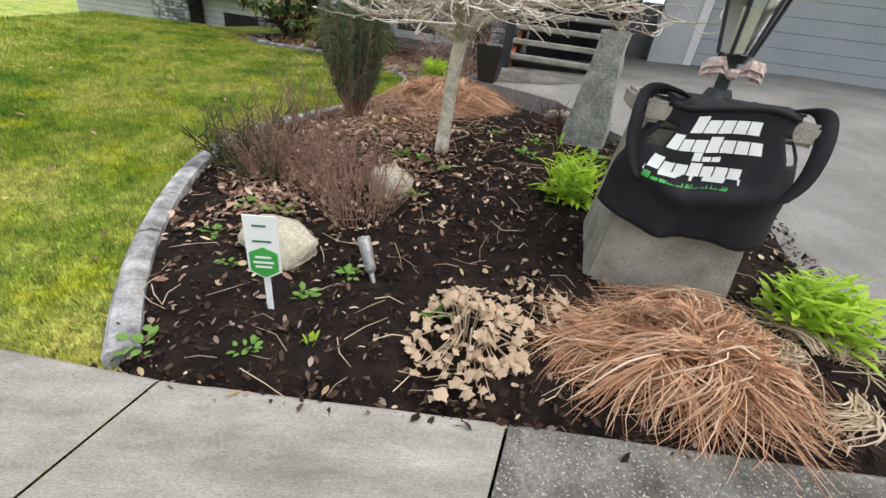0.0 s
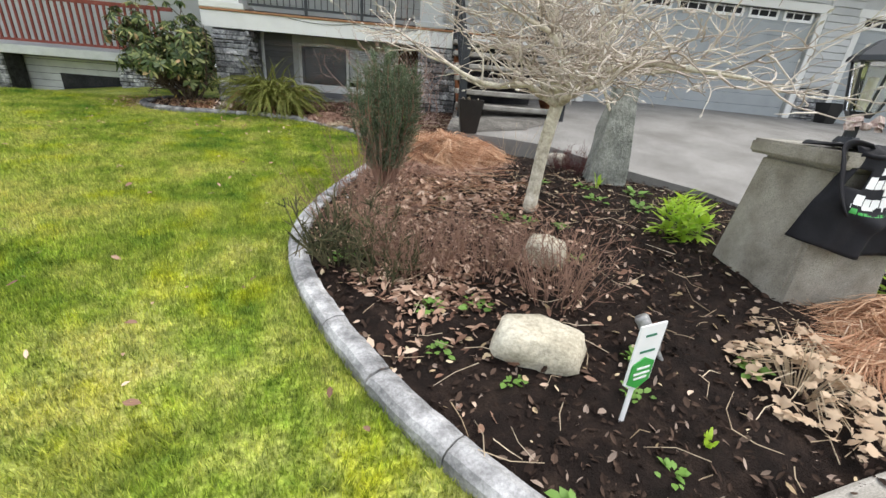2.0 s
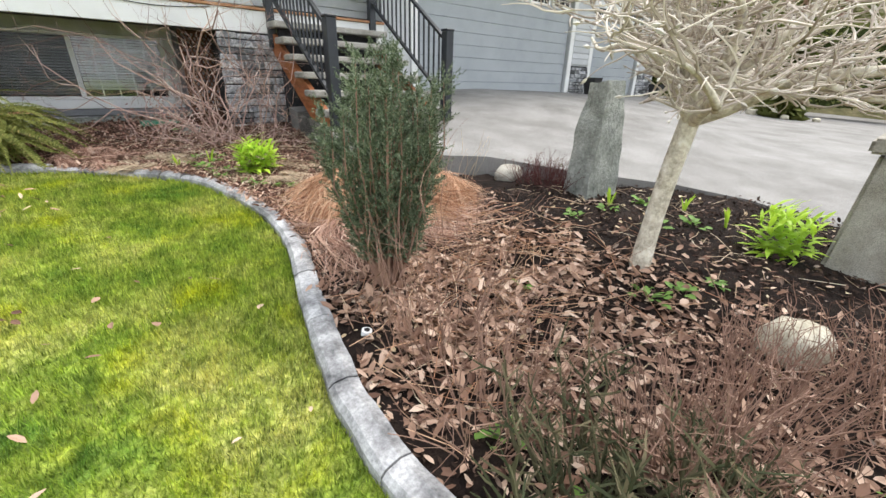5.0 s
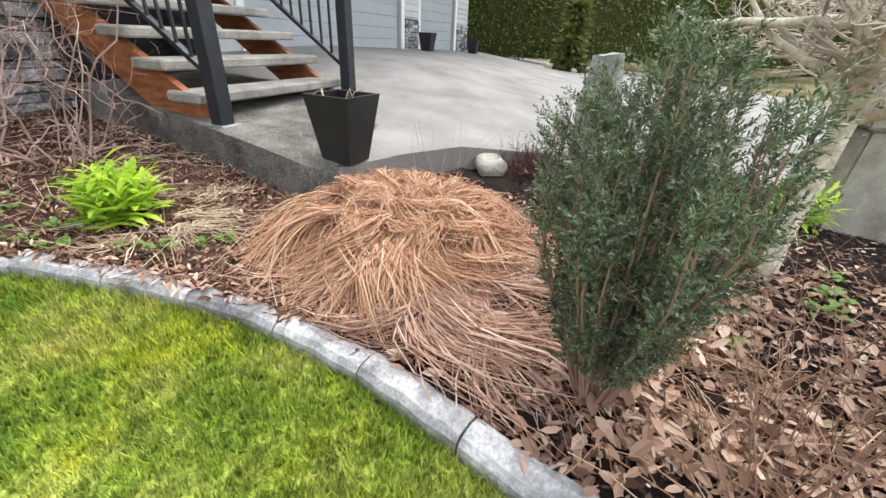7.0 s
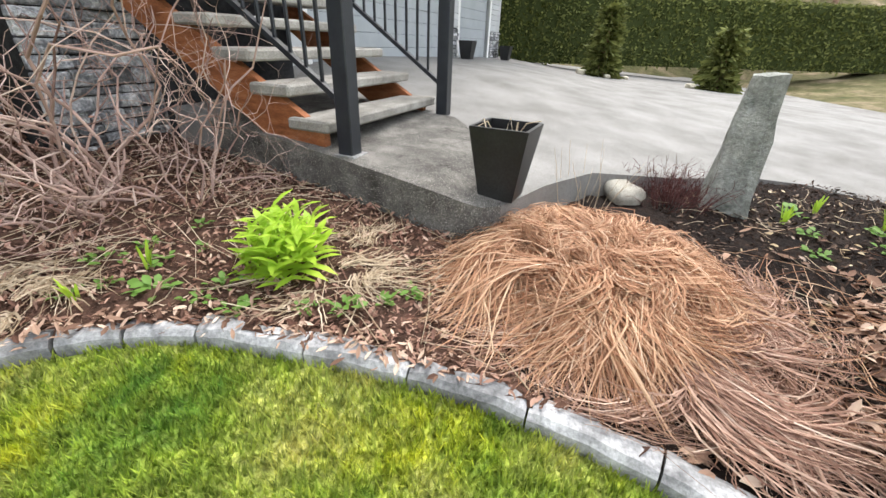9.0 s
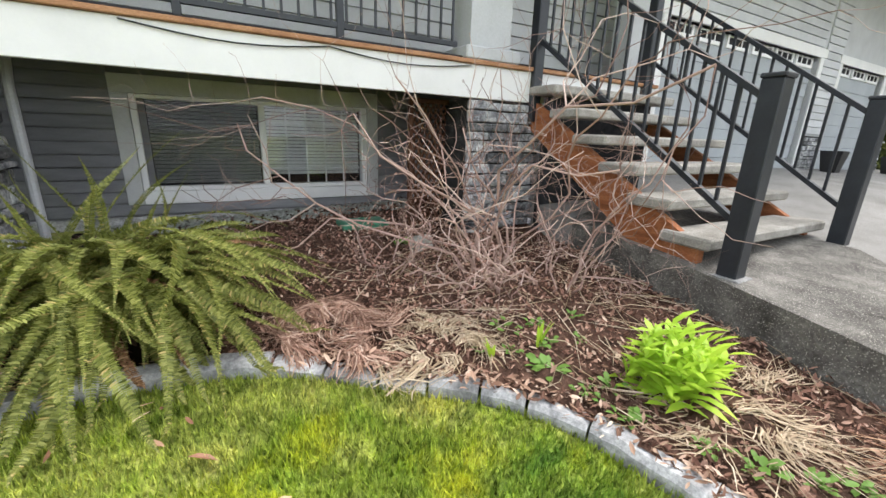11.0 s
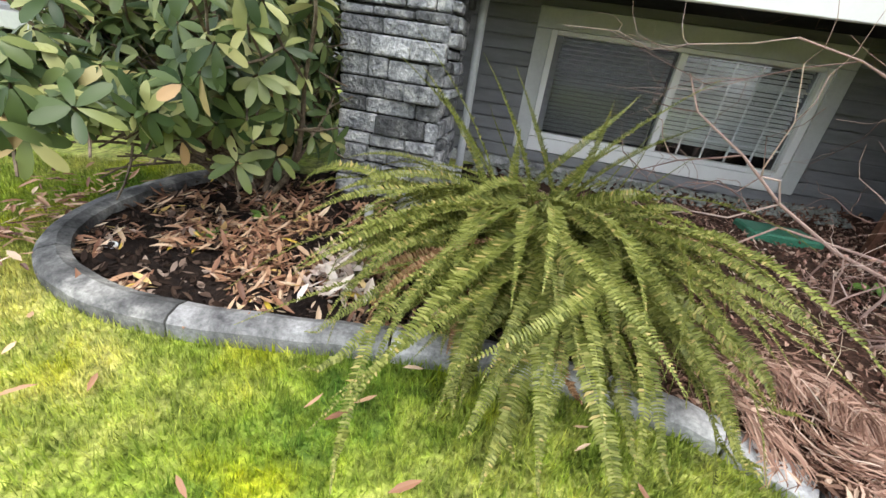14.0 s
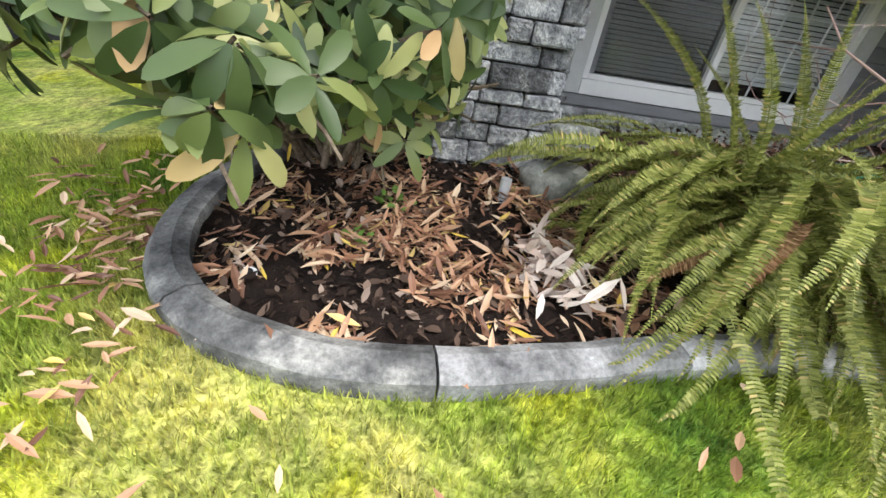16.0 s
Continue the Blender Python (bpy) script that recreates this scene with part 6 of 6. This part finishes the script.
scatter("bark_chips", 15000, everywhere(-1.9, 2.2, 0.6, 4.2), 0.026, 0.45, M_CHIP, 1, "dark bark mulch with a few pale chips", "mulch", h_bed, 0.004, 0.8, 0.5, 0.8)
scatter("bark_chips", 7000, everywhere(-4.0, -1.5, 7.9, 9.6), 0.03, 0.45, M_CHIP, 16, "dark mulch under the rhododendron", "mulch", h_bed, 0.004, 0.8, 0.5, 0.8)
scatter("bark_chips", 30000, everywhere(-1.5, 1.2, 5.0, 9.7), 0.028, 0.36, M_BROWNCHIP, 2, "brown bark mulch and needle litter", "mulch", h_bed, 0.004, 0.8, 0.5, 0.8)
scatter("leaf_litter", 2200, patchy(blob(-1.1, 2.75, 0.25, 0.5), 3.5, -0.1, 2.1), 0.05, 0.42, M_LITTER, 3, "brown curled dead leaves among the dry stems", "leaf litter")
scatter("leaf_litter", 3400, patchy(blob(-0.75, 3.65, 0.42, 0.45), 3.0, -0.12, 1.1), 0.058, 0.42, M_LITTER, 4, "brown curled dead leaves round the evergreen", "leaf litter")
scatter("leaf_litter", 1200, blob(-0.5, 2.6, 0.4, 0.4), 0.04, 0.5, M_LITTER, 5, "brown dead leaves near the tree", "leaf litter")
scatter("leaf_litter", 420, everywhere(-0.75, 0.8, 5.3, 8.0), 0.036, 0.35, M_LITTER, 6, "brown dead leaves in the bed by the slab", "leaf litter")
scatter("leaf_litter", 420, everywhere(-1.8, 1.9, 0.7, 4.0), 0.035, 0.5, M_PALE, 7, "scattered pale leaf scraps on dark soil", "leaf litter")
scatter("rhododendron_litter", 2500, patchy(blob(-2.95, 8.72, 0.52, 0.38), 3.2, -0.1, 3.3), 0.08, 0.2, M_RHLEAF, 9, "long orange-brown fallen rhododendron leaves on soil", "leaf litter", h_bed, 0.012, 0.35, 0.5, 0.45)
scatter("rhododendron_litter", 260, blob(-2.5, 8.65, 0.14, 0.25), 0.085, 0.22, M_RHLEAF, 10, "orange-brown fallen leaves heaped beside the fern", "leaf litter", h_bed, 0.03, 0.5, 0.3, 0.35)
scatter("bleached_leaf_heap", 150, blob(-2.66, 8.40, 0.06, 0.10), 0.085, 0.3, M_BLEACH, 11, "whitish withered leaves heaped by the fern", "leaf heap", h_bed, 0.05, 0.8, 0.4)


def on_lawn(x0, x1, y0, y1):
    def f(q, n):
        x, y = q.uniform(x0, x1, n * 3), q.uniform(y0, y1, n * 3)
        ok = ~inside(BED_POLY, x, y)
        return list(zip(x[ok], y[ok]))[:n]
    return f


scatter("fallen_leaves", 110, on_lawn(-5, -1.5, 6.3, 8.2), 0.07, 0.24, M_RHLEAF, 12, "single orange-brown leaves fallen on the lawn", "fallen leaves", h_lawn, 0.03, 0.35, 0.3, 0.35)
scatter("fallen_leaves", 240, lambda q, n: [(x, y) for x, y in zip(q.normal(-4.0, 0.14, n * 2), q.normal(8.75, 0.33, n * 2)) if not inside(BED_POLY, np.array([x]), np.array([y]))[0]][:n], 0.07, 0.22, M_RHLEAF, 13,
        "orange-brown leaves drifted against the curb", "fallen leaves", h_lawn, 0.03, 0.35, 0.3, 0.35)
scatter("fallen_leaves", 90, on_lawn(-4.5, -1.4, 1.2, 6.5), 0.045, 0.45, M_LITTER, 14, "small brown leaves lying on the lawn", "fallen leaves", h_lawn, 0.03, 0.35, 0.3, 0.5)


def on_edging(q, n):
    y = q.uniform(5.4, 7.5, n)
    x = np.interp(y, [5.4, 6.1, 6.5, 6.8, 7.1, 7.5], [-0.68, -0.6, -0.6, -0.7, -0.92, -1.22]) + q.normal(0, 0.05, n)
    return list(zip(x, y))


scatter("leaf_litter", 420, on_edging, 0.04, 0.3, M_LITTER, 18, "brown litter spilling over the low edging stones", "leaf litter", h_lawn, 0.075, 0.5, 0.5)


def straws(name, n, region, length, material, seed, label, z_of=h_bed):
    r = random.Random(seed)
    q = np.random.default_rng(seed)
    g = Geo()
    for x, y in region(q, n):
        a = r.uniform(0, 2 * math.pi)
        ln = length * r.uniform(0.5, 1.4)
        d = Vector((math.cos(a), math.sin(a), 0))
        b = Vector((-d.y, d.x, 0)) * r.uniform(-0.12, 0.12) * ln
        pts = [Vector((x, y, 0)) - d * ln / 2, Vector((x, y, 0)) + b, Vector((x, y, 0)) + d * ln / 2]
        if not inside(BED_POLY, np.array([p.x for p in pts]), np.array([p.y for p in pts])).all():
            continue
        for k, p in enumerate(pts):
            p.z = z_of(p.x, p.y) + 0.022 + r.uniform(0, 0.045)
        g.tube(pts, [0.0022, 0.002, 0.0012], 3, False)
    ob = part(name, g, material)
    return tagged(ob, label, "dry stalks", kind="stuff")


straws("fallen_stalks", 210, everywhere(-0.75, 1.0, 5.3, 8.3), 0.4, M_PALESTRAW, 61, "pale dry stalks lying over the bed")
straws("fallen_twigs", 240, everywhere(-1.7, 1.9, 0.8, 4.2), 0.16, M_PALESTRAW, 62, "pale broken twigs lying on dark soil")
straws("fallen_twigs", 260, blob(-0.6, 3.7, 0.45, 0.4), 0.35, M_STRAW, 63, "rusty stalks lying round the evergreen")


def lawn_blades():
    """Short grass over the part of the lawn that is walked past, thinning out with distance from the walk."""
    q = np.random.default_rng(77)
    n = 700000
    x, y = q.uniform(-7.5, -0.5, n), q.uniform(0.75, 9.6, n)
    spine = np.interp(y, [0, 1.5, 3.5, 5, 6.5, 8, 9.6], [-1.8, -2.6, -2.4, -1.9, -2.3, -3.4, -4.3])
    dens = np.clip(1.25 - np.abs(x - spine) / 3.2, 0.16, 1.0)
    ok = (q.random(n) < dens) & ~inside(BED_POLY, x, y) & (y > np.interp(x, [p[0] for p in WALK_EDGE], [p[1] for p in WALK_EDGE]) + 0.005)
    x, y = x[ok], y[ok]
    n = len(x)
    z = 0.064 * (y - 0.95) - 0.014
    far = np.clip(np.abs(x - np.interp(y, [0, 3.5, 6.5, 9.6], [-2, -2.3, -2.3, -4.2])) / 2.5, 0, 1)
    a = q.uniform(0, 2 * np.pi, n)
    lean = q.uniform(0.1, 1.1, n)
    hgt = q.uniform(0.016, 0.046, n) * (1 + 0.25 * np.sin(x * 3.1) * np.cos(y * 2.7))
    w = q.uniform(0.0014, 0.0034, n) * (1 + 1.8 * far)
    dx, dy = np.cos(a), np.sin(a)
    V = np.empty((n, 3, 3))
    V[:, 0] = np.stack([x - dy * w, y + dx * w, z], 1)
    V[:, 1] = np.stack([x + dy * w, y - dx * w, z], 1)
    V[:, 2] = np.stack([x + dx * hgt * lean, y + dy * hgt * lean, z + hgt + 0.012], 1)
    me = bpy.data.meshes.new("lawn_grass")
    me.vertices.add(3 * n)
    me.vertices.foreach_set("co", V.ravel())
    me.loops.add(3 * n)
    me.loops.foreach_set("vertex_index", np.arange(3 * n, dtype=np.int32))
    me.polygons.add(n)
    me.polygons.foreach_set("loop_start", np.arange(0, 3 * n, 3, dtype=np.int32))
    me.polygons.foreach_set("loop_total", np.full(n, 3, dtype=np.int32))
    me.materials.append(M_GRASS)
    me.update()
    me.validate()
    tagged(new("lawn_grass", me), "short mossy lawn grass, green with yellow patches", "grass", kind="stuff")


lawn_blades()


# ---------------------------------------------------------------- beyond the driveway
def hedge(x0, y0, x1, y1, z, high, thick, seed, label):
    r = random.Random(seed)
    d = Vector((x1 - x0, y1 - y0, 0))
    ln = d.length
    th = thing("clipped_hedge", pose(x0, y0, z, 0, 0, math.degrees(math.atan2(d.y, d.x))), label, "hedge")
    bm = bmesh.new()
    bmesh.ops.create_cube(bm, size=1.0)
    for v in bm.verts:
        v.co = Vector(((v.co.x + 0.5) * ln, v.co.y * thick, (v.co.z + 0.5) * high))
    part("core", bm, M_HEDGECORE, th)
    g = Geo()
    for i in range(int(ln * 650)):
        face = r.random()
        x = r.uniform(0, ln)
        if face < 0.8:
            p, n = Vector((x, (-1 if face < 0.45 else 1) * thick / 2, r.uniform(0, high))), Vector((0, -1 if face < 0.45 else 1, 0))
        else:
            p, n = Vector((x, r.uniform(-thick / 2, thick / 2), high)), Vector((0, 0, 1))
        dd = (n * 0.5 + rand_dir(r) * 0.9).normalized()
        g.leaf(p + n * r.uniform(-0.02, 0.05), dd, rand_dir(r), r.uniform(0.1, 0.2), r.uniform(0.05, 0.1), 0.2, 0.3)
    part("foliage", g, M_HEDGE, th)


hedge(15.5, 10.5, 21.0, -14.0, 0.75, 2.5, 1.0, 71, "tall clipped dark green hedge beyond the driveway")


def conifer_far(x, y, high, rad, seed, label):
    r = random.Random(seed)
    th = thing("far_tree", Matrix.Translation((x, y, h_lawn(x, y) if x < 20 else 0.5 * max(0, x - 21) - 0.5)), label, "tree")
    part("trunk", Geo().tube([(0, 0, 0), (0, 0, high * 0.9)], [0.16, 0.03], 7), M_DRYSTEM, th)
    g = Geo()
    for i in range(1500):
        t = r.uniform(0.08, 1.0)
        a = r.uniform(0, 2 * math.pi)
        q = rad * (1 - t) ** 0.8 * math.sqrt(r.random()) * (0.75 + 0.35 * math.sin(a * 3 + t * 9)) + 0.05
        p = Vector((q * math.cos(a), q * math.sin(a), t * high))
        g.leaf(p, (math.cos(a), math.sin(a), r.uniform(-0.5, 0.2)), rand_dir(r), r.uniform(0.2, 0.45), r.uniform(0.08, 0.16), 0.3, 0.3)
    part("crown", g, M_HEDGE, th)


for i, (x, y, hh, rr) in enumerate(((13.9, 1.5, 2.6, 0.5), (13.0, -2.0, 2.2, 0.55), (24, 4, 8, 2.4), (27, -3, 9, 2.8), (25, -9, 8, 2.6), (29, 9, 10, 3.0), (22, -16, 9, 3), (30, -16, 10, 3), (26, 1, 9, 2.6), (28, 6, 10, 2.6), (25, -6, 9, 2.5), (31, -1, 11, 3), (33, 4, 12, 3), (33, -7, 12, 3), (26, 12, 10, 3))):
    conifer_far(x, y, hh, rr, 80 + i, "slender dark conifer beside the hedge" if i < 2 else "dark green conifer behind the hedge")
bank = new("bank", grid_mesh("bank", M_HILL, np.arange(20, 90, 1.5), np.arange(-70, 80, 1.5), lambda x, y: -0.2 + 0.5 * max(0, x - 21) + 0.8 * noise.noise((x * 0.3, y * 0.3, 0))))
tagged(bank, "brown leaf-strewn bank rising behind the hedge", "bank", kind="structure")
for i, (x, y, w) in enumerate(((13.8, 2.2, 0.5), (13.4, 1.4, 0.35), (14.0, 0.6, 0.3), (13.0, -1.2, 0.4))):
    ob = part("boulder", boulder(w, w * 0.6, w * 0.4, 30 + i), M_ROCK, None, "", True)
    ob.matrix_basis = pose(x, y, h_drive(x, y) + w * 0.14)
    tagged(ob, "tan rock in the border across the driveway", "rock", "rocks in the far border")
border = new("border_bed", grid_mesh("border_bed", M_HILL, np.arange(2.5, 30, 1.0), np.arange(-22, -5.0, 1.0), lambda x, y: h_lawn(x, y) + 0.1 + 0.12 * max(0, -y - 5) + 0.15 * noise.noise((x * 0.7, y * 0.7, 0))))
tagged(border, "brown planted border beyond the end of the driveway", "border", kind="structure")
